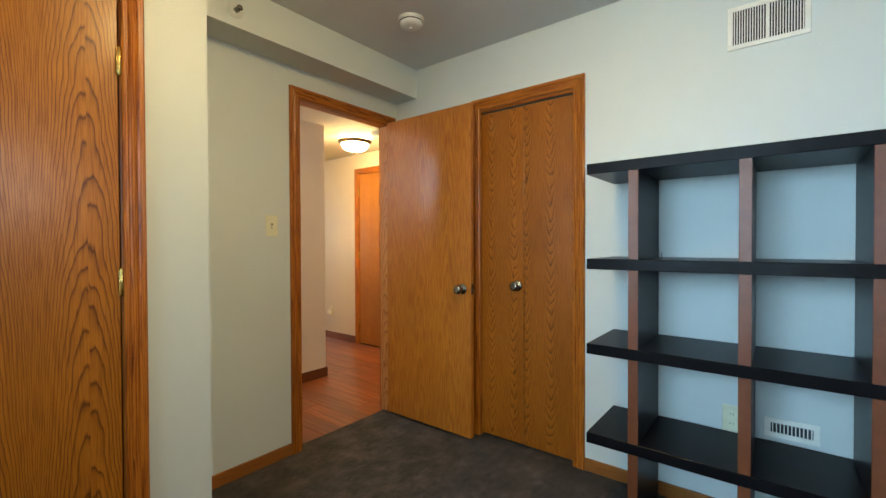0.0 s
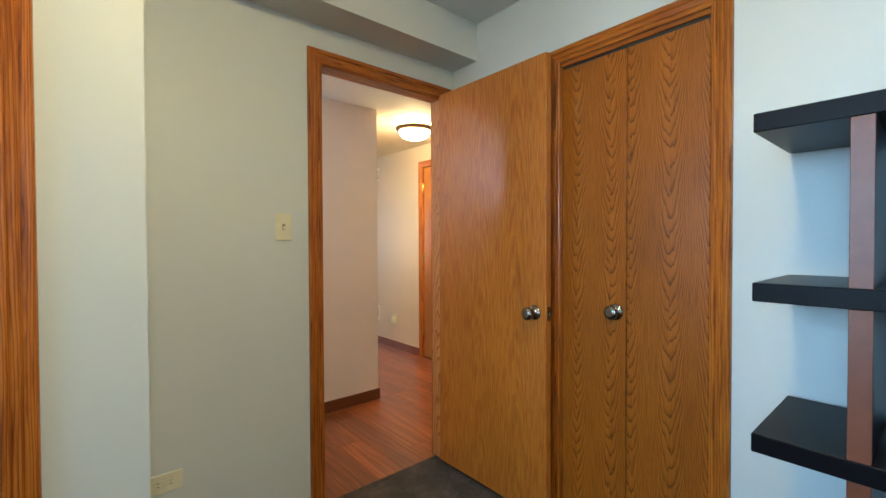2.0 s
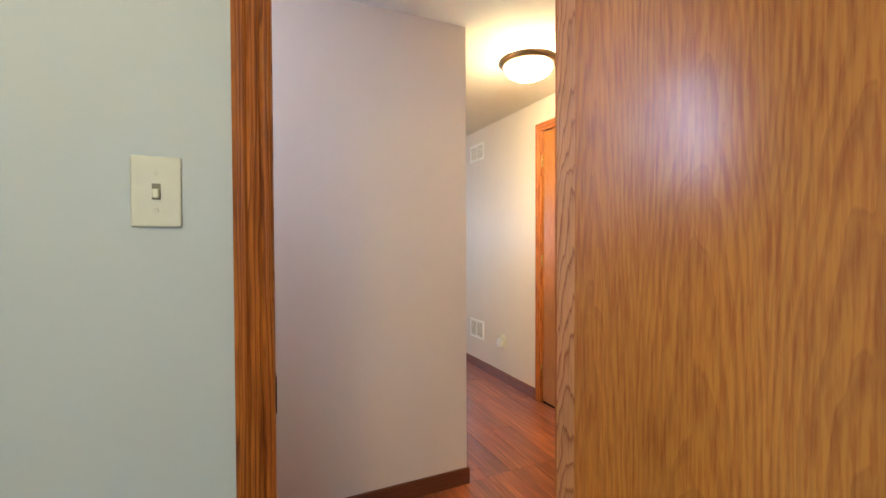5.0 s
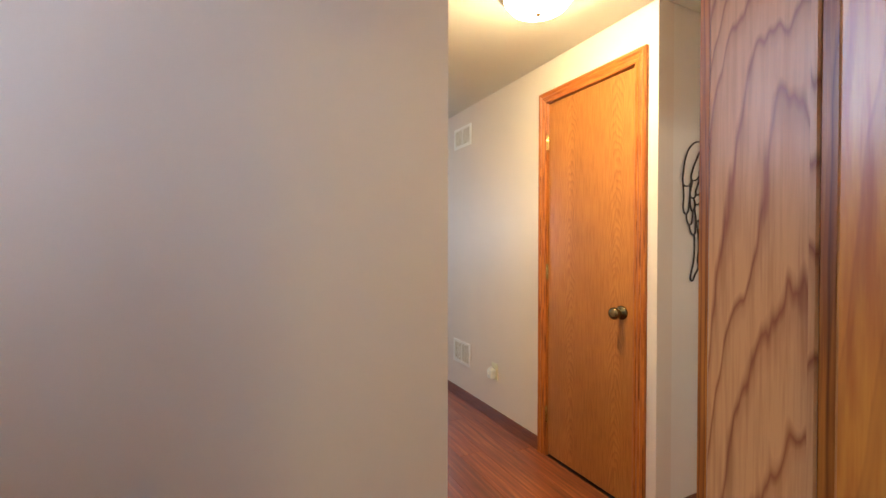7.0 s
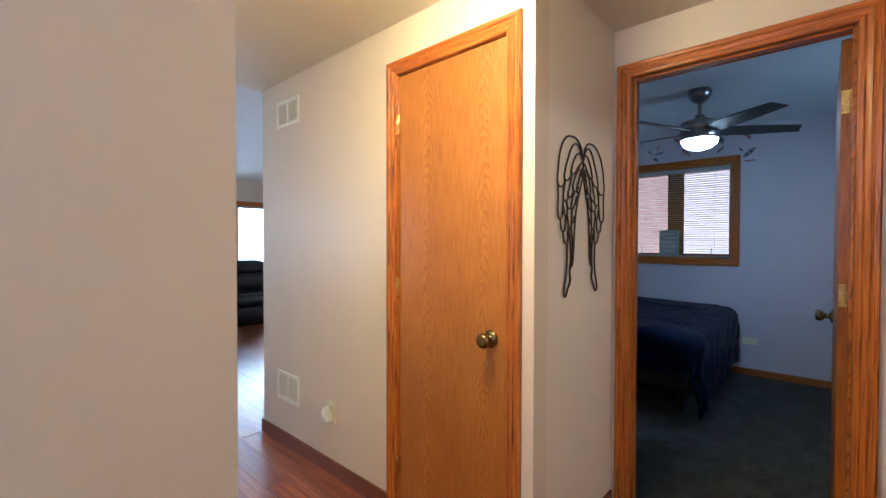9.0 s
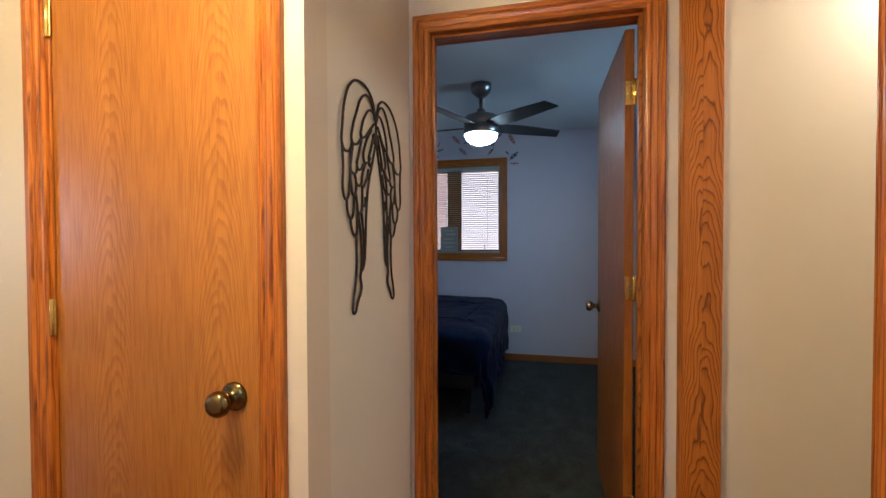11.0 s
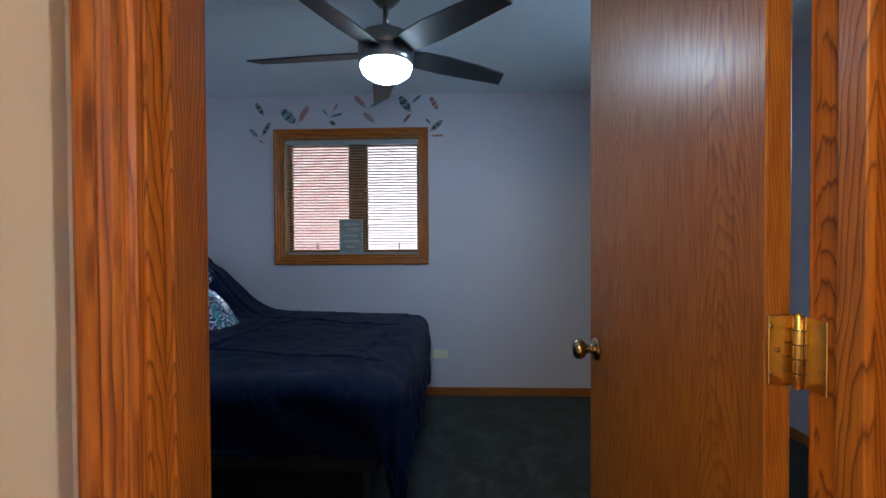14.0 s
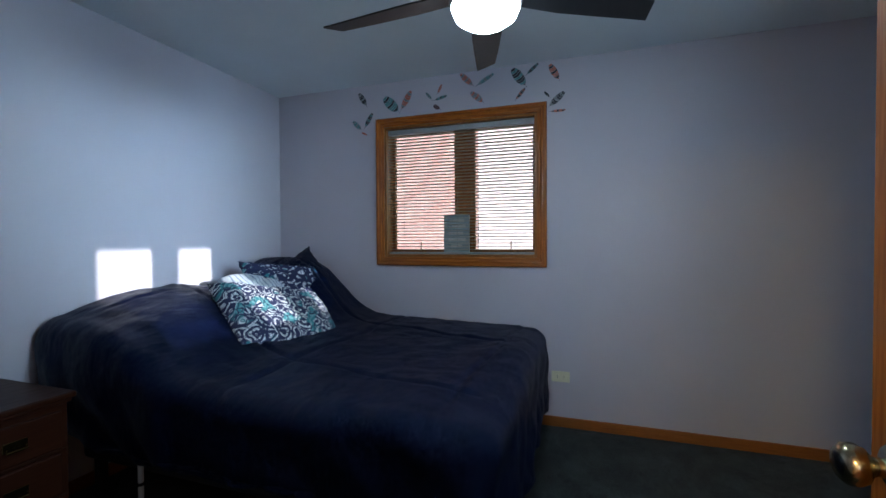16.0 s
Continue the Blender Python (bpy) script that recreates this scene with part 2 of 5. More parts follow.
M_OAKB = oak("oak_veneer_bifold", flitch=0.15, arch=11.0, tilt=-0.13, rings=125, wobble=0.05, fleck=0.6, jag=0.007, bands=0.85, light=(0.41, 0.130, 0.012), dark=(0.12, 0.030, 0.003), coat=(0.7, 0.2))
TRIM = dict(flitch=0.13, curve=1.0, tilt=0.008, rings=130, wobble=0.03, fleck=0.8, contrast=0.85, pore=(170.0, 4.5, 0.40, 0.55), streak=(0.54, 0.41, 0.30), light=(0.51, 0.166, 0.020), dark=(0.16, 0.034, 0.004))
M_TRIM = oak("oak_trim", **TRIM)
M_TRIMX = oak("oak_trim_x", "x", **TRIM)
M_TRIMY = oak("oak_trim_y", "y", **TRIM)
M_JAMB = oak("oak_jamb_board", arch=12.0, tilt=0.11, rings=120, wobble=0.13, fleck=0.5, jag=0.006, middle=6.575, light=(0.47, 0.150, 0.014), dark=(0.13, 0.026, 0.004))
M_JAMBD = oak("oak_door_jamb", flitch=0.20, arch=5.0, tilt=0.09, rings=95, wobble=0.09, fleck=0.45, jag=0.012, light=(0.64, 0.30, 0.11), dark=(0.30, 0.09, 0.028))
M_JAMBB = oak("oak_jamb_arched", flitch=0.16, arch=9.0, tilt=0.09, rings=170, wobble=0.07, fleck=0.6, jag=0.006, light=(0.44, 0.152, 0.017), dark=(0.13, 0.030, 0.004))
M_DARKBASE = oak("hall_base_wood_x", "x", light=(0.17, 0.055, 0.022), dark=(0.08, 0.022, 0.01))
M_DARKBASEY = oak("hall_base_wood_y", "y", light=(0.20, 0.06, 0.022), dark=(0.09, 0.025, 0.01))
M_CARPETA = carpet_mat("brown_carpet", (0.028, 0.021, 0.018), (0.115, 0.090, 0.076))
M_CARPETB = carpet_mat("grey_green_carpet", (0.004, 0.006, 0.006), (0.038, 0.050, 0.047))
M_PLANK = plank_mat("laminate_planks")
M_SHELF = plain("black_brown_laminate", (0.0045, 0.0045, 0.006), 0.34, 0, 0.15, 40, 0)
M_SHELF.node_tree.nodes["Principled BSDF"].inputs["Specular IOR Level"].default_value = 0.10
M_SHELFEDGE = plain("red_brown_edge", (0.125, 0.036, 0.012), 0.4, 0, 0.15, 30)
M_NICKEL = plain("satin_nickel", (0.31, 0.295, 0.27), 0.22, 1.0, 0.05, 30, 0)
M_BRASS = plain("brass", (0.72, 0.50, 0.16), 0.25, 1.0, 0.1, 40, 0)
M_BRASSW = plain("antique_brass", (0.46, 0.38, 0.24), 0.22, 1.0, 0.06, 40, 0)
M_KNOBD = plain("dark_bronze", (0.20, 0.15, 0.07), 0.2, 1.0, 0.1, 40, 0)
M_KNOBB = plain("worn_brass", (0.34, 0.28, 0.17), 0.2, 1.0, 0.1, 40, 0)
M_IVORY = plain("ivory_plastic", (0.72, 0.69, 0.50), 0.35, 0, 0.04)
M_WHITE = plain("white_plastic", (0.70, 0.70, 0.66), 0.4, 0, 0.04)
M_VENT = plain("painted_steel", (0.80, 0.77, 0.70), 0.45, 0, 0.05)
M_DARK = plain("duct_dark", (0.02, 0.02, 0.02), 0.8)
M_IRON = plain("dark_iron", (0.030, 0.018, 0.014), 0.5, 0.3, 0.3, 60, 0.2)
M_GLASS = glass_mat("window_glass")
M_LAMPH = glow("warm_frosted_glass", (1.0, 0.77, 0.36), 150.0)
M_LAMPF = glow("cool_frosted_glass", (0.74, 0.92, 1.0), 38.0)
M_LAMPL = glow("lobby_frosted_glass", (1.0, 0.87, 0.63), 100.0)
M_LAMPS = glow("study_frosted_glass", (1.0, 0.77, 0.37), 140.0)
M_BRONZE = plain("bronze_ring", (0.20, 0.13, 0.06), 0.35, 0.8, 0.1, 40)

# ---- building helpers ----


def add_box(bm, x0, x1, y0, y1, z0, z1):
    vs = [bm.verts.new((x, y, z)) for x in (x0, x1) for y in (y0, y1) for z in (z0, z1)]
    for a, b, c, d in ((0, 1, 3, 2), (4, 6, 7, 5), (0, 4, 5, 1), (2, 3, 7, 6), (0, 2, 6, 4), (1, 5, 7, 3)):
        bm.faces.new((vs[a], vs[b], vs[c], vs[d]))
    return vs


def box(x0, x1, y0, y1, z0, z1, bevel=0.0, seg=2):
    bm = bmesh.new()
    add_box(bm, x0, x1, y0, y1, z0, z1)
    if bevel:
        bmesh.ops.bevel(bm, geom=bm.edges[:], offset=bevel, segments=seg, affect='EDGES', profile=0.5)
    return bm


def spun(profile, seg=32, centre=(0, 0, 0), axis="z"):
    """A turned body from (radius, height) pairs; radius 0 closes the ends."""
    bm = bmesh.new()
    rings = []
    for r, h in profile:
        ring = []
        for i in range(seg if r > 1e-6 else 1):
            a = 2 * math.pi * i / seg
            p = (r * math.cos(a), r * math.sin(a), h)
            if axis == "x":
                p = (h, p[0], p[1])
            elif axis == "y":
                p = (p[1], h, p[0])
            ring.append(bm.verts.new(Vector(p) + Vector(centre)))
        rings.append(ring)
    for a, b in zip(rings, rings[1:]):
        for i in range(seg):
            j = (i + 1) % seg
            q = [a[i % len(a)], a[j % len(a)], b[j % len(b)], b[i % len(b)]]
            q = [v for k, v in enumerate(q) if v not in q[:k]]
            if len(q) > 2:
                bm.faces.new(q)
    bmesh.ops.recalc_face_normals(bm, faces=bm.faces[:])
    for fc in bm.faces:
        fc.smooth = True
    return bm


def part(name, bm, material, parent=None, label=""):
    me = bpy.data.meshes.new(name)
    bm.normal_update()
    bm.to_mesh(me)
    bm.free()
    for m in (material if isinstance(material, (list, tuple)) else [material]):
        me.materials.append(m)
    ob = new(name, me)
    if parent is not None:
        ob.parent = parent
    if label:
        ob["label"] = label
    return ob


def thing(name, label, category, group="", place=(0, 0, 0), turn=0.0):
    ob = new(name)
    ob.empty_display_size = 0.05
    ob.matrix_basis = pose(*place, 0, 0, turn)
    return tagged(ob, label, category, group)


def structure(ob, label, category):
    return tagged(ob, label, category, kind="structure")


def wall(name, axis, c0, c1, a0, a1, z0, z1, holes, m_low, m_high, label):
    """A wall across one axis between c0 and c1, from a0 to a1, with holes (a0, a1, z0, z1); m_low faces the lower side."""
    bm = bmesh.new()
    cuts = sorted({a0, a1, *[h[0] for h in holes], *[h[1] for h in holes]})

    def cell(b0, b1, w0, w1):
        if axis == "x":
            add_box(bm, c0, c1, b0, b1, w0, w1)
        else:
            add_box(bm, b0, b1, c0, c1, w0, w1)

    for b0, b1 in zip(cuts, cuts[1:]):
        mine = [h for h in holes if h[0] <= b0 + 1e-6 and h[1] >= b1 - 1e-6]
        if not mine:
            cell(b0, b1, z0, z1)
        for h in mine:
            if h[2] > z0 + 1e-6:
                cell(b0, b1, z0, h[2])
            if h[3] < z1 - 1e-6:
                cell(b0, b1, h[3], z1)
    bm.normal_update()
    n = 0 if axis == "x" else 1
    for fc in bm.faces:
        fc.material_index = 0 if fc.normal[n] < 0.5 else 1
        if abs(fc.normal[n]) < 0.5:
            fc.material_index = 0
    return structure(part(name, bm, [m_low, m_high]), label, "wall")


PROFILE = [(0.0, 0.0), (0.0, 0.010), (0.006, 0.013), (0.014, 0.0135), (0.018, 0.010), (0.022, 0.0135), (0.034, 0.017), (0.040, 0.0135), (0.045, 0.018), (0.058, 0.019), (0.063, 0.015), (0.064, 0.0)]


def casing(name, axis, face, out, a0, a1, z1, parent, z0=0.0, bottom=False, width=1.0):
    """Moulded casing round an opening a0..a1 up to z1 on the plane axis = face, standing out by the sign of out: mitred boards."""
    def at(a, z, d):
        return (face + out * d, a, z) if axis == "x" else (a, face + out * d, z)
    made = []
    prof = [(u * width, d) for u, d in PROFILE]
    boards = [("side_casing", lambda u: (a0 - u, z0 - (u if bottom else 0)), lambda u: (a0 - u, z1 + u), M_TRIM),
              ("head_casing", lambda u: (a0 - u, z1 + u), lambda u: (a1 + u, z1 + u), M_TRIMY if axis == "x" else M_TRIMX),
              ("side_casing", lambda u: (a1 + u, z0 - (u if bottom else 0)), lambda u: (a1 + u, z1 + u), M_TRIM)]
    if bottom:
        boards.append(("bottom_casing", lambda u: (a0 - u, z0 - u), lambda u: (a1 + u, z0 - u), M_TRIMY if axis == "x" else M_TRIMX))
    for nm, f0, f1, m in boards:
        bm = bmesh.new()
        r0 = [bm.verts.new(at(*f0(u), d)) for u, d in prof]
        r1 = [bm.verts.new(at(*f1(u), d)) for u, d in prof]
        for i in range(len(prof)):
            j = (i + 1) % len(prof)
            bm.faces.new((r0[i], r0[j], r1[j], r1[i]))
        bm.faces.new(r0)
        bm.faces.new(r1[::-1])
        bmesh.ops.recalc_face_normals(bm, faces=bm.faces[:])
        made.append(part(nm, bm, m, parent))
    return made


def jambs(axis, c0, c1, a0, a1, z1, parent, thick=0.018, stop=None, m=None):
    """The lining of an opening: two jambs and a head, with a stop bead."""
    m = m or M_TRIM

    def bx(b0, b1, w0, w1, d0=c0, d1=c1):
        return box(d0, d1, b0, b1, w0, w1, 0.0015, 1) if axis == "x" else box(b0, b1, d0, d1, w0, w1, 0.0015, 1)
    part("jamb", bx(a0 - thick, a0, 0, z1 + thick), m, parent)
    part("jamb", bx(a1, a1 + thick, 0, z1 + thick), m, parent)
    part("head_jamb", bx(a0, a1, z1, z1 + thick), M_TRIMY if axis == "x" else M_TRIMX, parent)
    if stop:
        s0, s1 = stop
        part("stop_bead", bx(a0, a0 + 0.011, 0, z1, s0, s1), m, parent)
        part("stop_bead", bx(a1 - 0.011, a1, 0, z1, s0, s1), m, parent)
        part("stop_bead", bx(a0 + 0.011, a1 - 0.011, z1 - 0.011, z1, s0, s1), M_TRIMY if axis == "x" else M_TRIMX, parent)


def knob(axis, sign, place, parent, m=None, name="door_knob", deep=0.068):
    """A rose, a neck and a round knob along +-axis."""
    m = m or M_NICKEL
    k = deep / 0.068
    prof = [(0.0, 0), (0.033, 0), (0.033, 0.004), (0.028, 0.009), (0.014, 0.012), (0.012, 0.024), (0.015, 0.032), (0.024, 0.038),
            (0.0285, 0.048), (0.0275, 0.058), (0.021, 0.066), (0.012, 0.0675), (0.0, 0.068)]
    bm = spun([(r, sign * h * k) for r, h in prof], 28, place, axis)
    return part(name, bm, m, parent)


def hinge(axis, place, parent, m, leaf_dirs=((1, 0), (-1, 0)), h=0.089, leaf=0.028, flat="y"):
    """A butt hinge: knuckles and two leaves in the plane across `flat`."""
    x, y, z = place
    body = part("hinge", spun([(0, -h / 2 - 0.004), (0.004, -h / 2 - 0.003), (0.0062, -h / 2), (0.0062, h / 2), (0.004, h / 2 + 0.003), (0, h / 2 + 0.004)], 12, place), m, parent)
    for dx, dy in leaf_dirs:
        if dx:
            bm = box(min(x, x + dx * leaf), max(x, x + dx * leaf), y - 0.0015, y + 0.0015, z - h / 2, z + h / 2, 0.001, 1)
        else:
            bm = box(x - 0.0015, x + 0.0015, min(y, y + dy * leaf), max(y, y + dy * leaf), z - h / 2, z + h / 2, 0.001, 1)
        part("hinge_leaf", bm, m, body)
    return body


# ---- rooms ----
CA, CH, CB, CL = 2.41, 2.275, 2.39, 2.42
TOP = 2.70
# study
wall("wall_study_door", "y", 2.345, 2.427, -1.3, 2.325, 0, TOP, [(1.505, 2.250, 0, 2.055)], M_GREEN, M_PEACH, "grey-green painted wall with the study doorway")
wall("wall_study_closet", "x", 2.325, 2.425, -1.7, 2.345, 0, TOP, [(1.015, 1.635, 0, 2.03)], M_GREEN, M_PEACH, "pale blue-green painted wall behind the shelving unit")
wall("wall_study_west", "x", -1.4, -1.3, -1.7, 2.440, 0, TOP, [(-0.10, 1.50, 1.0, 2.1)], M_GREEN, M_GREEN, "plain grey-green painted study wall")
wall("wall_study_south", "y", -1.85, -1.7, -1.4, 2.425, 0, TOP, [(0.1, 1.0, 1.15, 2.1)], M_GREEN, M_GREEN, "grey-green painted wall with the study window")
wall("wall_study_jut", "y", 1.86, 1.96, -1.3, 0.815, 0, TOP, [(-0.233, 0.557, 0, 2.055)], M_GREEN, M_GREEN, "grey-green painted wall round the closet door")
wall("wall_study_return", "x", 0.715, 0.815, 1.96, 2.345, 0, TOP, [], M_GREEN, M_GREEN, "short grey-green painted return wall")
# hall
wall("wall_hall_south", "y", 2.345, 2.440, 2.325, 4.222, 0, TOP, [(3.357, 4.205, 0, 2.06)], M_PEACH, M_PEACH, "peach painted hall wall with a cased opening")
wall("wall_hall_north", "y", 3.395, 3.495, 0.7, 2.462, 0, TOP, [], M_PEACH, M_PEACH, "peach painted hall wall ending in an outer corner")
wall("wall_hall_west_end", "x", 0.6, 0.7, 2.440, 3.495, 0, TOP, [(2.66, 3.28, 1.50, 2.20)], M_PEACH, M_PEACH, "plain peach hall end wall")
wall("wall_hall_passage", "x", 2.362, 2.462, 3.495, 5.445, 0, TOP, [], M_PEACH, M_PEACH, "peach painted passage wall")
wall("wall_hall_linen", "x", 3.475, 3.575, 3.40, 5.445, 0, TOP, [(3.497, 4.122, 0, 2.05)], M_PEACH, M_PEACH, "peach painted wall with the linen closet door")
wall("wall_wings", "y", 3.40, 3.50, 3.575, 4.222, 0, TOP, [], M_CREAM, M_CREAM, "cream painted wall carrying metal wings")
# bedroom
wall("wall_bedroom_west", "x", 4.222, 4.322, 0.75, 5.365, 0, TOP, [(2.547, 3.333, 0, 2.06)], M_PEACH, M_LILAC, "wall with the bedroom doorway, peach and lilac")
wall("wall_bedroom_east", "x", 7.15, 7.32, 0.75, 5.445, 0, TOP, [(3.30, 4.425, 1.10, 2.065)], M_LILAC, M_LILAC, "lilac painted bedroom wall with the window")
wall("wall_bedroom_north", "y", 5.365, 5.445, 3.575, 7.15, 0, TOP, [], M_LILAC, M_PEACH, "lilac painted bedroom wall behind the bed head")
# The smaller hole belongs to the added opening that puts sun on the pillow.
wall("wall_bedroom_south", "y", 0.75, 0.95, 4.322, 7.15, 0, TOP, [(5.045, 5.830, 1.485, 2.167), (5.955, 6.205, 1.485, 1.780)], M_LILAC, M_LILAC, "lilac painted bedroom wall with a second window")
# bath lobby behind the cased opening
wall("wall_lobby_south", "y", 0.9, 1.0, 2.425, 4.222, 0, TOP, [], M_PEACH, M_PEACH, "plain cream lobby wall")
wall("wall_lobby_west", "x", 3.0, 3.1, 1.0, 2.345, 0, TOP, [], M_PEACH, M_PEACH, "plain cream lobby wall beside the closet")
# living room
wall("wall_living_north", "y", 10.70, 10.82, 0.9, 8.2, 0, TOP, [(4.755, 7.0, 0.27, 1.965)], M_PEACH, M_PEACH, "cream living room wall with a wide window")
wall("wall_living_east", "x", 8.1, 8.2, 5.445, 10.70, 0, TOP, [], M_PEACH, M_PEACH, "plain cream living room wall")
wall("wall_living_west", "x", 0.9, 1.0, 5.445, 10.70, 0, TOP, [(6.9, 8.9, 0.9, 2.0)], M_PEACH, M_PEACH, "plain cream living room wall")
wall("wall_living_south", "y", 5.345, 5.445, 0.9, 2.362, 0, TOP, [], M_PEACH, M_PEACH, "plain cream living room wall")
wall("wall_living_southeast", "y", 5.345, 5.445, 7.32, 8.1, 0, TOP, [], M_PEACH, M_PEACH, "plain cream living room wall")


def slab(name, x0, x1, y0, y1, z0, z1, m, label, category):
    return structure(part(name, box(x0, x1, y0, y1, z0, z1), m), label, category)


slab("ceiling_study", -1.3, 2.325, -1.7, 2.345, CA, CA + 0.08, M_CEIL, "off-white painted study ceiling", "ceiling")
slab("ceiling_hall", 0.7, 4.222, 2.440, 3.395, CH, CH + 0.1, M_CEILH, "off-white painted low hall ceiling", "ceiling")
slab("ceiling_passage", 2.462, 3.475, 3.395, 5.445, CH, CH + 0.1, M_CEILH, "off-white painted passage ceiling", "ceiling")
slab("ceiling_lobby", 2.425, 4.222, 1.0, 2.345, CH, CH + 0.1, M_CEILH, "off-white lobby ceiling", "ceiling")
slab("ceiling_bedroom", 4.322, 7.15, 0.95, 5.365, CB, CB + 0.08, M_CEILB, "pale grey-blue bedroom ceiling", "ceiling")
slab("ceiling_living", 1.0, 8.1, 5.445, 10.70, CL, CL + 0.08, M_CEIL, "white living room ceiling", "ceiling")
slab("soffit", 0.815, 2.325, 2.15, 2.345, 2.213, CA, M_GREEN, "grey-green boxed soffit over the study doorway", "soffit")
slab("roof", -1.4, 8.2, -1.85, 10.82, TOP, TOP + 0.1, M_CEIL, "flat closed roof deck", "roof")
slab("floor_study", -1.3, 2.425, -1.7, 2.40, -0.02, 0.0, M_CARPETA, "mottled brown-grey cut pile carpet", "carpet")
slab("floor_bedroom", 4.27, 7.15, 0.95, 5.365, -0.02, 0.0, M_CARPETB, "mottled grey-green cut pile carpet", "carpet")
slab("floor_closet", 3.575, 4.222, 3.50, 5.365, -0.02, 0.0, M_CARPETB, "carpeted closet floor", "carpet")
slab("floor_lobby", 2.425, 4.222, 1.0, 2.40, -0.02, 0.0, M_CARPETA, "lobby floor", "floor")
sub = slab("floor_hall", 0.7, 4.27, 2.40, 5.445, -0.03, -0.008, M_DARK, "red-brown wood plank hall floor", "floor")
sub2 = slab("floor_living", 1.0, 8.1, 5.445, 10.70, -0.03, -0.008, M_DARK, "glossy red-brown wood plank living room floor", "floor")

# ---- doors ----
M_BASEX = oak("baseboard_oak_x", "x", light=(0.36, 0.14, 0.035))
M_BASEY = oak("baseboard_oak_y", "y", light=(0.36, 0.14, 0.035))

# study doorway and its open door
d1 = structure(new("door_1"), "open oak-veneer study door in an oak frame", "door")
jambs("y", 2.345, 2.427, 1.523, 2.232, 2.037, d1, m=M_JAMBD)
casing("casing", "y", 2.345, -1, 1.520, 2.235, 2.040, d1)
casing("casing", "y", 2.427, 1, 1.520, 2.235, 2.040, d1)
leaf = part("door_leaf", box(2.199, 2.234, 1.612, 2.322, 0.02, 2.045, 0.002, 1), M_OAK, d1, "open oak-veneer door leaf")
knob("x", -1, (2.199, 1.672, 0.924), leaf)
knob("x", 1, (2.234, 1.672, 0.924), leaf)
part("latch_plate", box(2.205, 2.228, 1.609, 1.6125, 0.894, 0.954, 0.001, 1), M_NICKEL, leaf)
part("latch", box(2.210, 2.223, 1.601, 1.609, 0.916, 0.932, 0.002, 1), M_NICKEL, leaf)
part("strike_plate", box(1.5225, 1.5255, 2.358, 2.384, 0.90, 0.97, 0.001, 1), M_NICKEL, d1)

# study bifold closet
d2 = structure(new("door_2"), "closed oak bifold closet door with round nickel knob", "closet door")
jambs("x", 2.325, 2.425, 1.030, 1.620, 2.012, d2)
casing("casing", "x", 2.325, -1, 1.027, 1.623, 2.030, d2)
for y0, y1 in ((1.032, 1.323), (1.326, 1.617)):
    part("bifold_panel", box(2.330, 2.360, y0, y1, 0.02, 2.000, 0.002, 1), M_OAKB, d2)
knob("x", -1, (2.330, 1.370, 0.950), d2, name="closet_knob", deep=0.05)
part("track", box(2.335, 2.36, 1.032, 1.618, 2.002, 2.012), M_DARK, d2)

# study walk-in closet door, closed
d3 = structure(new("door_3"), "closed oak-veneer closet door with brass hinges", "door")
jambs("y", 1.86, 1.96, -0.215, 0.542, 2.037, d3)
casing("casing", "y", 1.86, -1, -0.218, 0.545, 2.040, d3)
leaf = part("door_leaf", box(-0.212, 0.538, 1.863, 1.898, 0.02, 2.033, 0.002, 1), M_OAKA, d3)
knob("y", -1, (-0.15, 1.863, 0.94), leaf)
for z in (0.25, 1.078, 1.80):
    hinge("y", (0.5405, 1.856, z), d3, M_BRASS, ((1, 0), (-1, 0)), leaf=0.008)

# linen closet door, closed
d4 = structure(new("door_4"), "closed oak linen closet door with brass hinges", "door")
jambs("x", 3.475, 3.575, 3.515, 4.104, 2.032, d4)
casing("casing", "x", 3.475, -1, 3.512, 4.107, 2.035, d4)
leaf = part("door_leaf", box(3.479, 3.514, 3.518, 4.101, 0.012, 2.029, 0.002, 1), M_OAKL, d4)
knob("x", -1, (3.479, 3.585, 0.905), leaf, M_KNOBD)
part("strike_edge", box(3.473, 3.478, 3.5135, 3.5165, 0.87, 0.94, 0.001, 1), M_BRASSW, d4)
for z in (0.24, 1.066, 1.81):
    hinge("x", (3.470, 4.104, z), d4, M_BRASS, ((0, 1), (0, -1)), leaf=0.012)

# bedroom doorway with its open door
d5 = structure(new("door_5"), "open oak-veneer bedroom door with brass hinges", "door")
jambs("x", 4.222, 4.322, 2.565, 3.315, 2.042, d5, stop=(4.245, 4.28), m=M_JAMBB)
casing("casing", "x", 4.222, -1, 2.562, 3.318, 2.040, d5)
casing("casing", "x", 4.322, 1, 2.562, 3.318, 2.040, d5)
leaf = part("door_leaf", box(4.350, 5.075, 2.570, 2.603, 0.02, 2.035, 0.002, 1), M_OAKD, d5, "open oak-veneer door leaf")
knob("y", 1, (5.015, 2.603, 0.908), leaf, M_KNOBB)
knob("y", -1, (5.015, 2.570, 0.908), leaf, M_KNOBB)
part("latch", box(5.074, 5.084, 2.586, 2.599, 0.90, 0.916, 0.002, 1), M_NICKEL, leaf)
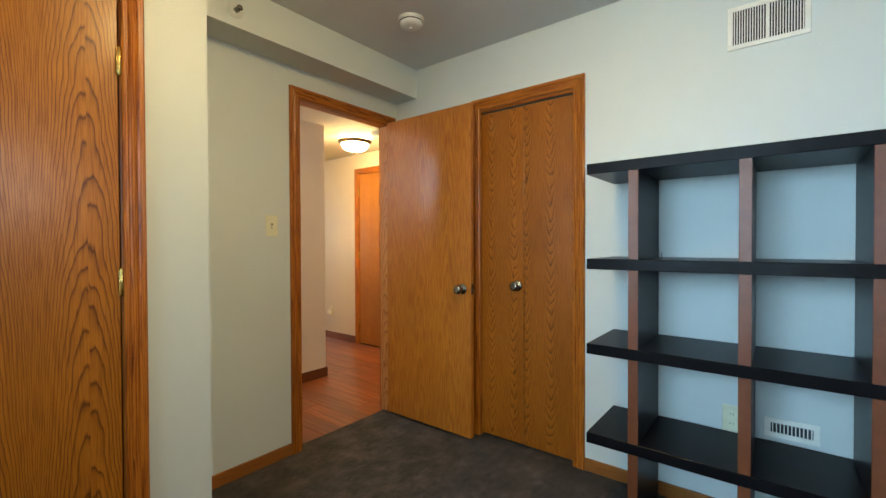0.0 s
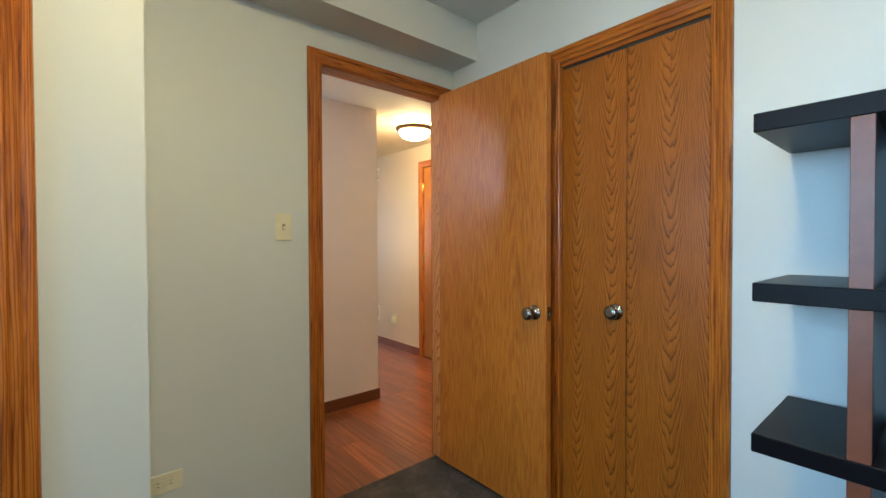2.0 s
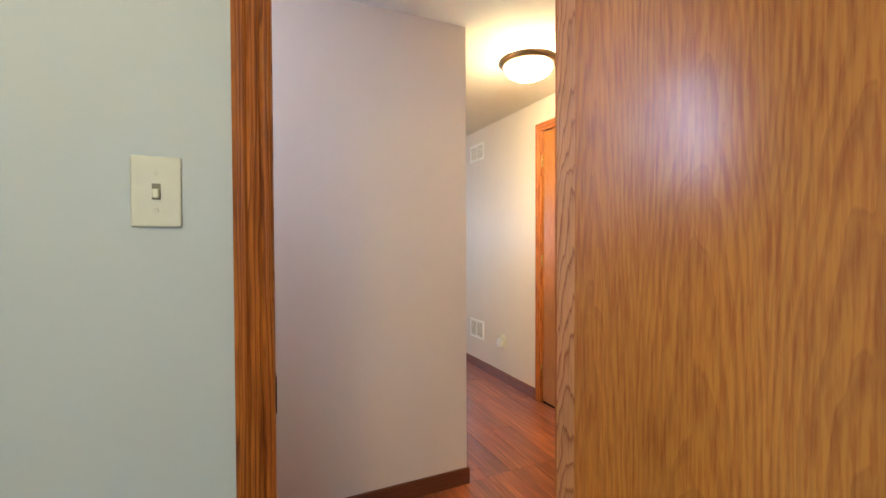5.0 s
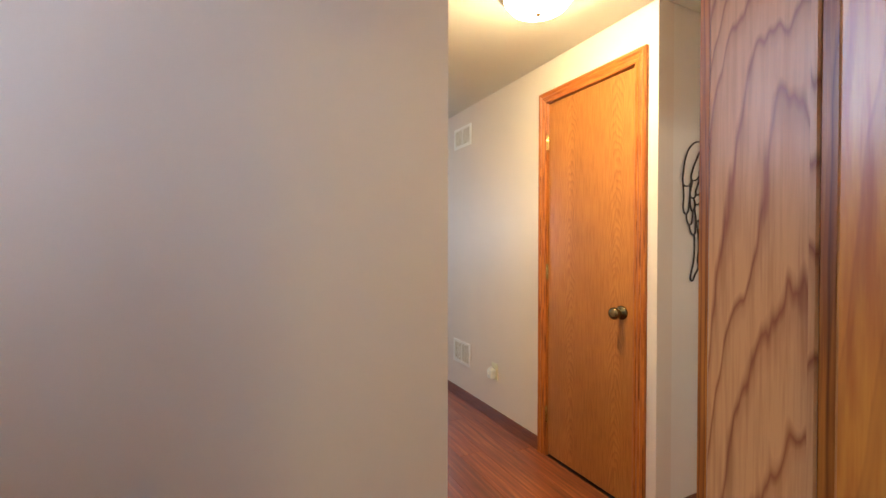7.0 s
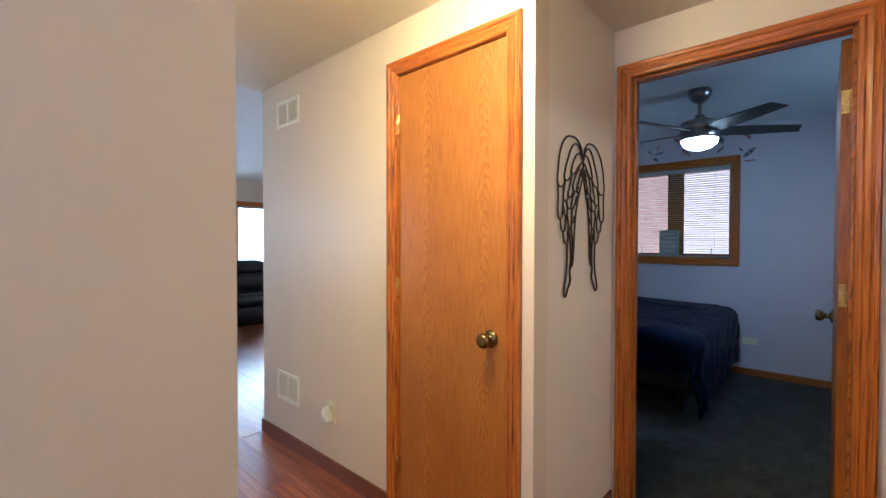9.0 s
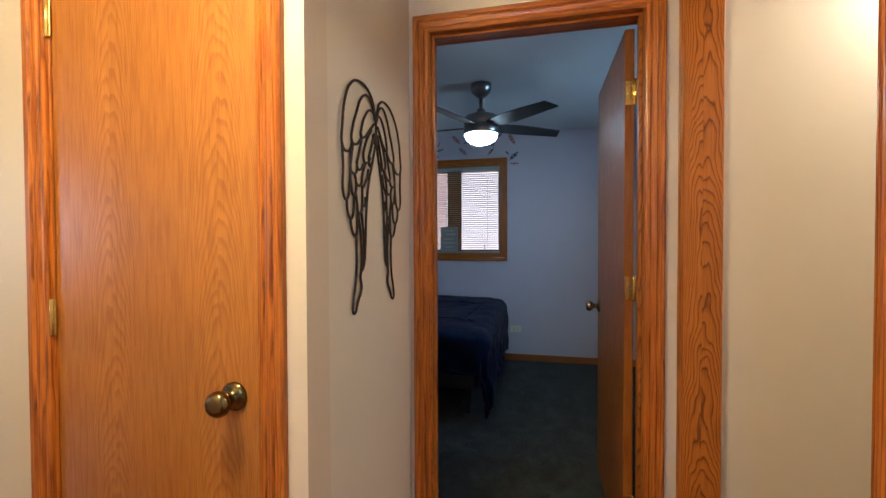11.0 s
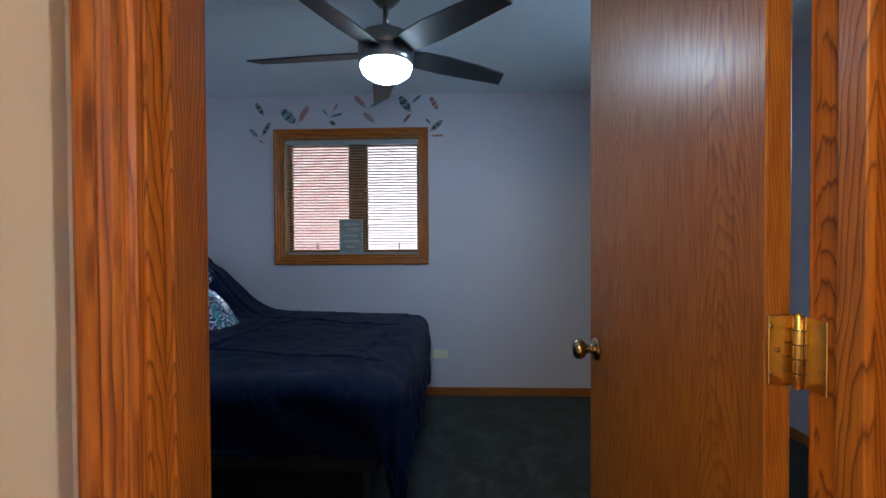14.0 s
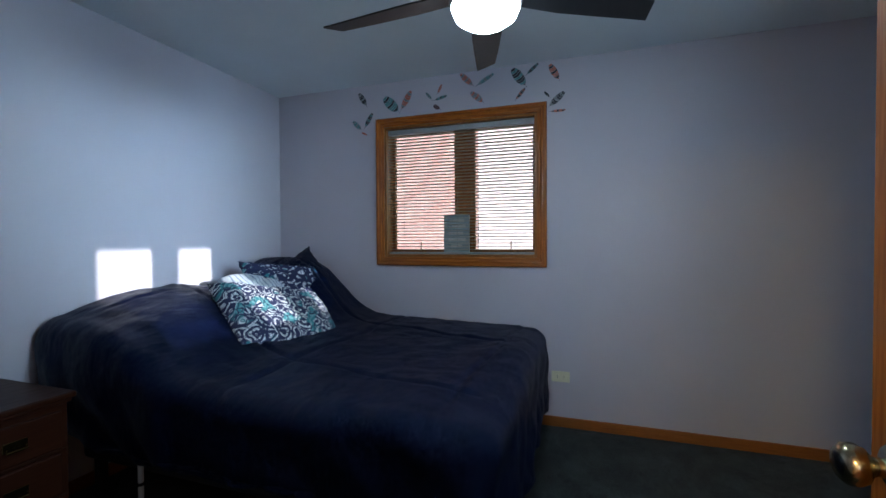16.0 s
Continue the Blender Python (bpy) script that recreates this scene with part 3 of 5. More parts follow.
for z in (0.25, 1.075, 1.80):
    body = hinge("x", (4.338, 2.5705, z), d5, M_BRASS, ())
    for dz in (-0.027, -0.009, 0.009, 0.027):
        part("knuckle_gap", spun([(0.0058, dz - 0.0006), (0.0066, dz - 0.0006), (0.0066, dz + 0.0006), (0.0058, dz + 0.0006)], 12, (4.338, 2.5705, z)), M_DARK, body)
    lf = part("hinge_leaf", box(4.3455, 4.3495, 2.570, 2.601, z - 0.0445, z + 0.0445, 0.001, 1), M_BRASS, leaf)
    for dy, dz in ((2.598, -0.030), (2.590, 0.0), (2.598, 0.030)):
        part("screw", spun([(0, 0), (0.0035, 0), (0.003, -0.0008), (0, -0.001)], 10, (4.3454, dy, z + dz), "x"), M_BRASSW, d5)
    part("hinge_leaf", box(4.300, 4.332, 2.5645, 2.568, z - 0.0445, z + 0.0445, 0.001, 1), M_BRASS, d5)

# cased opening to the lobby
d6 = structure(new("door_6"), "cased oak opening between hall and lobby", "cased opening")
jambs("y", 2.335, 2.450, 3.375, 4.187, 2.042, d6, m=M_JAMB)
casing("casing", "y", 2.440, 1, 3.372, 4.190, 2.045, d6, width=0.48)
casing("casing", "y", 2.345, -1, 3.372, 4.190, 2.045, d6, width=0.48)


# ---- baseboards ----
def baseboard(x0, x1, y0, y1, m, label="stained oak baseboard", tall=0.065):
    """A low board with a rounded top along the longer side."""
    bm = bmesh.new()
    add_box(bm, x0, x1, y0, y1, 0, tall)
    top = [e for e in bm.edges if all(v.co.z > tall - 0.005 for v in e.verts)]
    bmesh.ops.bevel(bm, geom=top, offset=0.005, segments=3, affect='EDGES', profile=0.5)
    ob = part("baseboard", bm, m)
    return structure(ob, label, "baseboard")


baseboard(0.815, 1.456, 2.333, 2.345, M_BASEX)
baseboard(0.815, 0.827, 1.86, 2.333, M_BASEY)
baseboard(0.609, 0.827, 1.848, 1.86, M_BASEX)
baseboard(2.313, 2.325, -1.7, 0.963, M_BASEY)
baseboard(0.7, 2.474, 3.383, 3.395, M_DARKBASE, "dark brown wooden hall baseboard", 0.082)
baseboard(2.462, 2.474, 3.395, 5.445, M_DARKBASEY, "dark brown wooden hall baseboard", 0.082)
baseboard(3.463, 3.475, 4.171, 5.457, M_DARKBASEY, "red-brown wooden hall baseboard", 0.082)
baseboard(3.475, 4.21, 3.388, 3.40, M_DARKBASE, "red-brown wooden hall baseboard", 0.082)
baseboard(3.463, 3.475, 3.388, 3.448, M_DARKBASEY, "red-brown wooden hall baseboard", 0.082)
baseboard(2.299, 3.335, 2.440, 2.452, M_DARKBASE, "red-brown wooden hall baseboard", 0.082)
baseboard(7.138, 7.15, 0.95, 5.365, M_BASEY)
baseboard(4.334, 7.138, 5.353, 5.365, M_BASEX)
baseboard(4.322, 7.138, 0.95, 0.962, M_BASEX)
baseboard(4.322, 4.334, 3.384, 5.353, M_BASEY)

# ---- shelving unit in the study ----
unit = thing("shelving_unit", "black-brown open shelving unit with thick overhanging shelves", "shelving unit")
XF, XB = 1.915, 2.300
for z in (1.135, 0.770, 0.385):
    part("shelf", box(XF, XB, -1.28, 0.812, z - 0.045, z, 0.002, 1), M_SHELF, unit)
part("top_shelf", box(XF, XB, -1.28, 0.812, 1.495, 1.540, 0.002, 1), M_SHELF, unit)
for y in (0.605, 0.236, -0.10, -0.44, -0.78, -1.10):
    for z0, z1 in ((0.0, 0.340), (0.385, 0.725), (0.770, 1.090), (1.135, 1.495)):
        up = part("upright", box(XF + 0.008, XB - 0.004, y, y + 0.038, z0, z1), M_SHELF, unit)
        part("edge_strip", box(XF + 0.002, XF + 0.0075, y, y + 0.038, z0, z1, 0.001, 1), M_SHELFEDGE, up, "red-brown edge")

# ---- hall lamp ----
hl = thing("ceiling_lamp", "flush hall ceiling lamp with glowing frosted dome and bronze ring", "ceiling lamp", place=(2.93, 3.525, CH))
part("ring", spun([(0.0, 0), (0.118, 0), (0.122, -0.027), (0.165, -0.032), (0.168, -0.048), (0.152, -0.064), (0.136, -0.070), (0.130, -0.060)], 40), M_BRONZE, hl)
# Glowing band hidden above the ring, added only to brighten the ceiling.
part("ceiling_glow_band", spun([(0.122, -0.002), (0.126, -0.012), (0.132, -0.026)], 40), M_LAMPH, hl, "hidden glowing band added to light the ceiling")
part("dome", spun([(0.136, -0.064), (0.132, -0.085), (0.112, -0.110), (0.076, -0.128), (0.035, -0.136), (0, -0.138)], 40), M_LAMPH, hl, "glowing frosted glass dome")
part("finial", spun([(0.0, -0.136), (0.010, -0.136), (0.012, -0.143), (0.006, -0.150), (0, -0.152)], 14), M_BRONZE, hl)
# ---- study: fittings ----


M_TAN = plain("tan_damper", (0.40, 0.31, 0.17), 0.6)
M_SLOT = plain("ivory_shadow_line", (0.22, 0.19, 0.11), 0.5)


def flat_box(axis, face, out, a0, a1, z0, z1, d0, d1, bevel=0.0, seg=2):
    """A box on a wall plane: from depth d0 to d1 in front of it."""
    lo, hi = sorted((face + out * d0, face + out * d1))
    return box(lo, hi, a0, a1, z0, z1, bevel, seg) if axis == "x" else box(a0, a1, lo, hi, z0, z1, bevel, seg)


def register(name, axis, face, out, a0, a1, z0, z1, label, banks=2, slats=9, upright=False, m_back=None):
    """An air register: frame bars, dark duct backing, louvre slats and a lever."""
    v = thing(name, label, "air vent")
    w = 0.020
    part("backing", flat_box(axis, face, out, a0 + w, a1 - w, z0 + w, z1 - w, 0.0005, 0.002), m_back or M_DARK, v)
    for b in ((a0, a1, z0, z0 + w), (a0, a1, z1 - w, z1), (a0, a0 + w, z0 + w, z1 - w), (a1 - w, a1, z0 + w, z1 - w)):
        part("frame_bar", flat_box(axis, face, out, *b, 0.0, 0.008, 0.002, 2), M_VENT, v)
    span = (a1 - a0 - 2 * w) / banks
    for k in range(banks):
        b0 = a0 + w + k * span
        if k:
            part("divider", flat_box(axis, face, out, b0 - 0.005, b0 + 0.005, z0 + w, z1 - w, 0.002, 0.008), M_VENT, v)
        for i in range(slats):
            if upright:
                c = b0 + (i + 0.5) * span / slats
                bm = flat_box(axis, face, out, c - 0.0028, c + 0.0007, z0 + w, z1 - w, 0.002, 0.007)
            else:
                c = z0 + w + (i + 0.5) * (z1 - z0 - 2 * w) / slats
                bm = flat_box(axis, face, out, b0 + 0.005, b0 + span - 0.005, c - 0.0028, c + 0.0007, 0.002, 0.007)
            part("slat", bm, M_VENT, v)
    return v


def cover_plate(name, axis, face, out, a, z, wide, label, kind):
    """A wall plate with a toggle or two sockets; wide: laid on its side."""
    p = thing(name, label, kind)
    w, h = (0.115, 0.070) if wide else (0.070, 0.115)
    part("plate", flat_box(axis, face, out, a - w / 2, a + w / 2, z - h / 2, z + h / 2, 0.0, 0.006, 0.0025, 3), M_IVORY, p)
    if kind == "light switch":
        part("toggle_slot", flat_box(axis, face, out, a - 0.006, a + 0.006, z - 0.013, z + 0.013, 0.006, 0.0066), M_SLOT, p)
        part("toggle", flat_box(axis, face, out, a - 0.0048, a + 0.0048, z - 0.011, z + 0.004, 0.006, 0.016, 0.002, 2), M_IVORY, p)
        for dz in (-0.030, 0.030):
            part("screw", flat_box(axis, face, out, a - 0.003, a + 0.003, z + dz - 0.003, z + dz + 0.003, 0.006, 0.0072, 0.0008, 1), M_IVORY, p)
    else:
        for s in (-0.02, 0.02):
            da, dz = (s, 0) if wide else (0, s)
            face_part = part("socket", flat_box(axis, face, out, a + da - 0.015, a + da + 0.015, z + dz - 0.014, z + dz + 0.014, 0.006, 0.0075, 0.002, 2), M_IVORY, p)
            for q in (-0.006, 0.006):
                qa, qz = (0, q) if wide else (q, 0)
                part("slot", flat_box(axis, face, out, a + da + qa - (0.004 if wide else 0.001), a + da + qa + (0.004 if wide else 0.001),
                                      z + dz + qz - (0.001 if wide else 0.004), z + dz + qz + (0.001 if wide else 0.004), 0.0075, 0.0082), M_DARK, face_part)
        part("screw", flat_box(axis, face, out, a - 0.003, a + 0.003, z - 0.003, z + 0.003, 0.006, 0.0075, 0.0008, 1), M_IVORY, p)
    return p


register("ceiling_register", "x", 2.325, -1, 0.066, 0.342, 2.030, 2.212, "white steel air register high on the wall", 2, 13, upright=True)
register("floor_register", "x", 2.325, -1, 0.03, 0.205, 0.395, 0.475, "white steel air register low behind the shelves", 1, 11, upright=True)
cover_plate("wall_outlet", "x", 2.325, -1, 0.318, 0.435, False, "ivory wall outlet behind the shelving unit", "outlet")
cover_plate("light_switch", "y", 2.345, -1, 1.345, 1.302, False, "ivory toggle light switch beside the doorway", "light switch")
cover_plate("wall_outlet", "y", 2.345, -1, 0.905, 0.362, True, "ivory wall outlet laid sideways low on the wall", "outlet")

sd = thing("smoke_detector", "round white smoke detector on the study ceiling", "smoke detector", place=(1.80, 1.72, CA))
part("base", spun([(0, 0), (0.068, 0), (0.068, -0.010), (0.064, -0.013)], 36), M_WHITE, sd)
part("cover", spun([(0.062, -0.012), (0.062, -0.030), (0.052, -0.042), (0.030, -0.047), (0, -0.048)], 36), M_WHITE, sd)
part("grille_ring", spun([(0.0625, -0.018), (0.0635, -0.021), (0.0625, -0.024)], 36), M_DARK, sd)
part("test_button", spun([(0, -0.0475), (0.010, -0.0475), (0.009, -0.051), (0, -0.0515)], 18), M_VENT, sd)

sp = thing("fire_sprinkler", "small white sidewall sprinkler on the soffit", "sprinkler", place=(1.065, 2.15, 2.287))
part("escutcheon", spun([(0.034, 0), (0.034, -0.004), (0.018, -0.010), (0.014, -0.010)], 28, axis="y"), M_WHITE, sp)
part("body", spun([(0.011, 0), (0.011, -0.022), (0.007, -0.026), (0.007, -0.040), (0, -0.041)], 16, axis="y"), M_NICKEL, sp)
part("deflector", spun([(0, -0.040), (0.013, -0.041), (0.013, -0.043), (0, -0.044)], 16, axis="y"), M_NICKEL, sp)

sl = thing("ceiling_lamp", "flush study ceiling lamp with a glowing frosted dome", "ceiling lamp", place=(0.92, 0.86, CA))
part("ring", spun([(0.0, 0), (0.15, 0), (0.15, -0.018), (0.135, -0.035), (0.12, -0.038), (0.118, -0.03)], 40), M_BRONZE, sl)
part("dome", spun([(0.12, -0.034), (0.115, -0.055), (0.10, -0.078), (0.068, -0.096), (0.03, -0.104), (0, -0.105)], 40), M_LAMPS, sl, "glowing frosted glass dome")

tack = thing("picture_hook", "tiny dark wire hook lying on the shelf", "hook", place=(2.08, 0.55, 1.135))
bm = box(-0.022, 0.022, -0.002, 0.002, 0, 0.003, 0.0008, 1)
add_box(bm, -0.002, 0.001, -0.001, 0.001, 0.003, 0.026)
part("wire", bm, M_IRON, tack)


# ---- windows and blinds ----
def blinds(name, axis, face, a0, a1, z0, z1, tilt, label, pitch=0.0225, deep=0.025):
    """A slatted blind: head rail, slats, bottom rail, cords and a wand."""
    v = thing(name, label, "window blind")
    mid = face
    M_SL = M_SLAT

    def bx(b0, b1, w0, w1, d0, d1, bev=0.0):
        return box(d0, d1, b0, b1, w0, w1, bev, 1) if axis == "x" else box(b0, b1, d0, d1, w0, w1, bev, 1)
    part("head_rail", bx(a0, a1, z1 - 0.038, z1, mid - 0.016, mid + 0.016, 0.002), M_RAIL, v)
    part("bottom_rail", bx(a0, a1, z0, z0 + 0.014, mid - 0.012, mid + 0.012, 0.003), M_RAIL, v)
    me = None
    z = z1 - 0.052
    n = 0
    while z > z0 + 0.022:
        if me is None:
            bm = bmesh.new()
            rows = []
            for u, arch in ((-0.5, 0), (-0.2, 0.0016), (0.2, 0.0016), (0.5, 0)):
                c, s_ = math.cos(radians(tilt)), math.sin(radians(tilt))
                d, w = u * deep * c - arch * s_, u * deep * s_ + arch * c
                rows.append([bm.verts.new((d, b, w + t) if axis == "x" else (b, d, w + t)) for b in (a0, a1) for t in (0, 0.0007)])
            for r0, r1 in zip(rows, rows[1:]):
                bm.faces.new((r0[1], r0[3], r1[3], r1[1]))
                bm.faces.new((r0[0], r1[0], r1[2], r0[2]))
                bm.faces.new((r0[0], r0[1], r1[1], r1[0]))
                bm.faces.new((r0[2], r1[2], r1[3], r0[3]))
            bm.faces.new((rows[0][0], rows[0][2], rows[0][3], rows[0][1]))
            bm.faces.new((rows[-1][0], rows[-1][1], rows[-1][3], rows[-1][2]))
            bmesh.ops.recalc_face_normals(bm, faces=bm.faces[:])
            ob = part("slat", bm, M_SL, v)
            me = ob.data
        else:
            ob = new("slat", me)
            ob.parent = v
        ob.location = (mid, 0, z) if axis == "x" else (0, mid, z)
        z -= pitch
        n += 1
    for k in (0.12, 0.5, 0.88):
        b = a0 + (a1 - a0) * k
        part("cord", bx(b - 0.001, b + 0.001, z0 + 0.01, z1 - 0.03, mid - 0.0155, mid - 0.0140), M_RAIL, v)
    return v


M_SLAT = plain("blind_slats", (0.55, 0.50, 0.42), 0.45, 0, 0.05, 10, 0)
M_RAIL = plain("blind_rail", (0.34, 0.36, 0.36), 0.4, 0, 0.05, 10, 0)
M_WINOAK = oak("window_oak", **{**TRIM, "light": (0.42, 0.18, 0.045), "dark": (0.20, 0.07, 0.015)})


def window(name, axis, c0, c1, a0, a1, z0, z1, inside, mullion, label):
    """A two-sash window in a wall c0..c1; inside: the sign of the room's side."""
    w = structure(new(name), label, "window")
    face = c1 if inside > 0 else c0
    outer = c0 if inside > 0 else c1

    def bx(b0, b1, w0, w1, d0, d1, bev=0.002):
        lo, hi = sorted((d0, d1))
        return box(lo, hi, b0, b1, w0, w1, bev, 1) if axis == "x" else box(b0, b1, lo, hi, w0, w1, bev, 1)
    casing("casing", axis, face, inside, a0, a1, z1, w, z0=z0, bottom=True)
    t = 0.018
    for b in ((a0, a0 + t, z0, z1), (a1 - t, a1, z0, z1), (a0 + t, a1 - t, z1 - t, z1), (a0 + t, a1 - t, z0, z0 + t)):
        part("lining", bx(*b, face, outer), M_WINOAK, w)
    g = outer + inside * 0.05
    lights = [(a0 + t, a1 - t)]
    if mullion:
        m0, m1 = mullion
        part("mullion", bx(m0, m1, z0 + t, z1 - t, g - 0.02, g + 0.02), M_WINOAK, w)
        lights = [(a0 + t, m0), (m1, a1 - t)]
    for b0, b1 in lights:
        sash = part("sash_rail", bx(b0, b1, z0 + t, z0 + t + 0.035, g - 0.016, g + 0.016), M_WINOAK, w)
        part("sash_rail", bx(b0, b1, z1 - t - 0.035, z1 - t, g - 0.016, g + 0.016), M_WINOAK, w)
        part("sash_stile", bx(b0, b0 + 0.022, z0 + t + 0.035, z1 - t - 0.035, g - 0.016, g + 0.016), M_WINOAK, w)
        part("sash_stile", bx(b1 - 0.022, b1, z0 + t + 0.035, z1 - t - 0.035, g - 0.016, g + 0.016), M_WINOAK, w)
        pane = part("pane", bx(b0 + 0.022, b1 - 0.022, z0 + t + 0.035, z1 - t - 0.035, g - 0.002, g + 0.002, 0), M_GLASS, w)
        pane.visible_shadow = False
    return w


window("window_1", "x", 7.15, 7.32, 3.305, 4.420, 1.105, 2.062, -1, (3.775, 3.885), "oak-framed two-sash bedroom window")
window("window_2", "y", 0.75, 0.95, 5.050, 5.825, 1.490, 2.164, 1, (5.400, 5.525), "oak-framed bedroom window towards the sun")
# Small unseen opening, added so that sun reaches the printed pillow.
window("window_8", "y", 0.75, 0.95, 5.960, 6.200, 1.490, 1.775, 1, None, "small unseen window added to let sun onto the pillow")
window("window_3", "y", -1.85, -1.70, 0.105, 0.995, 1.155, 2.095, 1, (0.50, 0.60), "oak-framed study window")
window("window_4", "x", -1.40, -1.30, -0.095, 1.495, 1.005, 2.095, 1, (0.65, 0.75), "wide oak-framed study window")
window("window_5", "x", 0.60, 0.70, 2.665, 3.275, 1.505, 2.195, 1, (2.93, 3.01), "oak-framed window at the hall's end")
window("window_7", "x", 0.90, 1.00, 6.905, 8.895, 0.905, 1.995, 1, (7.86, 7.94), "oak-framed living room side window")
window("window_6", "y", 10.70, 10.82, 4.760, 6.995, 0.275, 1.960, -1, (5.41, 5.49), "wide oak-framed living room window")
blinds("window_blind", "x", 7.190, 3.325, 4.400, 1.126, 2.042, -9, "cream slatted blind, open, in the bedroom window")
blinds("window_blind", "y", -1.755, 0.124, 0.976, 1.174, 2.076, 80, "closed cream slatted blind in the study window", 0.018, 0.028)
blinds("window_blind", "y", 10.72, 4.785, 5.43, 0.31, 1.935, 8, "cream slatted blind in the living room window", 0.035, 0.04)
blinds("window_blind", "y", 10.72, 5.47, 6.97, 0.31, 1.935, 8, "cream slatted blind in the living room window", 0.035, 0.04)
crank = thing("window_crank", "small metal casement crank folded on the sill", "window crank", place=(7.225, 4.16, 1.123))
bm = box(-0.010, 0.010, -0.018, 0.018, 0, 0.014, 0.004)
part("base", bm, M_BRASSW, crank)
part("arm", spun([(0, 0), (0.0045, 0), (0.0045, 0.09), (0, 0.092)], 10), M_BRASSW, crank)
copy_thing(crank, pose(7.225, 3.49, 1.123, 0, 0, 0))

sign = thing("tabletop_sign", "small grey framed sign with pale lettering on the sill", "sign", place=(7.232, 3.885, 1.124), turn=0)
part("board", box(-0.012, 0.012, -0.095, 0.095, 0, 0.285, 0.003), plain("grey_board", (0.38, 0.46, 0.48), 0.35), sign)
for y0, y1, z in ((-0.06, 0.05, 0.24), (-0.07, 0.03, 0.20), (-0.05, 0.06, 0.15), (-0.07, 0.06, 0.105), (-0.04, 0.04, 0.06)):
    part("lettering_bar", box(-0.0135, -0.0121, y0, y1, z - 0.010, z + 0.010), M_WHITE, sign)

# ---- hall fittings ----
register("wall_register", "x", 3.475, -1, 4.972, 5.240, 1.985, 2.146, "cream return-air register high on the hall wall", 2, 12, m_back=M_TAN)
register("wall_register", "x", 3.475, -1, 4.980, 5.244, 0.278, 0.458, "cream air register low on the hall wall", 2, 12, m_back=M_TAN)
cover_plate("wall_outlet", "x", 3.475, -1, 4.645, 0.345, False, "ivory outlet low on the hall wall", "outlet")
nl = thing("plug_in_freshener", "small white plug-in device in the hall outlet", "plug-in", place=(3.467, 4.645, 0.335))
part("housing", box(-0.045, 0.0, -0.028, 0.028, -0.035, 0.030, 0.012, 3), M_WHITE, nl)
part("nozzle", spun([(0.016, 0.026), (0.018, 0.034), (0.012, 0.042), (0, 0.043)], 16, (-0.024, 0, 0)), M_WHITE, nl)
part("dial", spun([(0, -0.044), (0.012, -0.047), (0.010, -0.051), (0, -0.052)], 16, (0, 0, 0), "x"), M_VENT, nl)
ll = thing("ceiling_lamp", "flush lobby ceiling lamp with a glowing frosted dome", "ceiling lamp", place=(4.055, 1.62, CH))
part("ring", spun([(0.0, 0), (0.15, 0), (0.15, -0.018), (0.135, -0.035), (0.12, -0.038), (0.118, -0.03)], 40), M_BRONZE, ll)
part("dome", spun([(0.12, -0.034), (0.115, -0.055), (0.10, -0.078), (0.068, -0.096), (0.03, -0.104), (0, -0.105)], 40), M_LAMPL, ll, "glowing frosted glass dome")
hs = thing("smoke_detector", "round off-white detector on the hall ceiling", "smoke detector", place=(2.925, 3.19, CH))
part("base", spun([(0, 0), (0.065, 0), (0.065, -0.012), (0.06, -0.014)], 32), M_VENT, hs)
part("cover", spun([(0.058, -0.013), (0.057, -0.028), (0.045, -0.038), (0, -0.041)], 32), M_VENT, hs)

# ---- wings on the wall ----
wings = thing("metal_wings", "pair of dark metal angel wings hung on the wall", "wall art")


def rod(name, side, pts):
    """A round bar bent along a smooth stroke of (away from the middle, height)."""
    cu = bpy.data.curves.new(name, 'CURVE')
    cu.dimensions, cu.bevel_depth, cu.bevel_resolution, cu.resolution_u, cu.use_fill_caps = '3D', 0.0037, 2, 5, True
    s = cu.splines.new('BEZIER')
    s.bezier_points.add(len(pts) - 1)
    for b, (u, z) in zip(s.bezier_points, pts):
        b.co = (3.855 + side * u * (1.015 - (0.5 if side > 0 else 0.3) * max(0.0, 1.30 - z)), 3.390 + 0.004 * math.sin(u * 14), 1.267 + (z - 1.267) * 1.014)
        b.handle_left_type = b.handle_right_type = 'AUTO'
    tmp = bpy.data.objects.new(name, cu)
    me = bpy.data.meshes.new_from_object(tmp)
    bpy.data.objects.remove(tmp)
    me.materials.append(M_IRON)
    ob = new(name, me)
    ob.parent = wings
    return ob


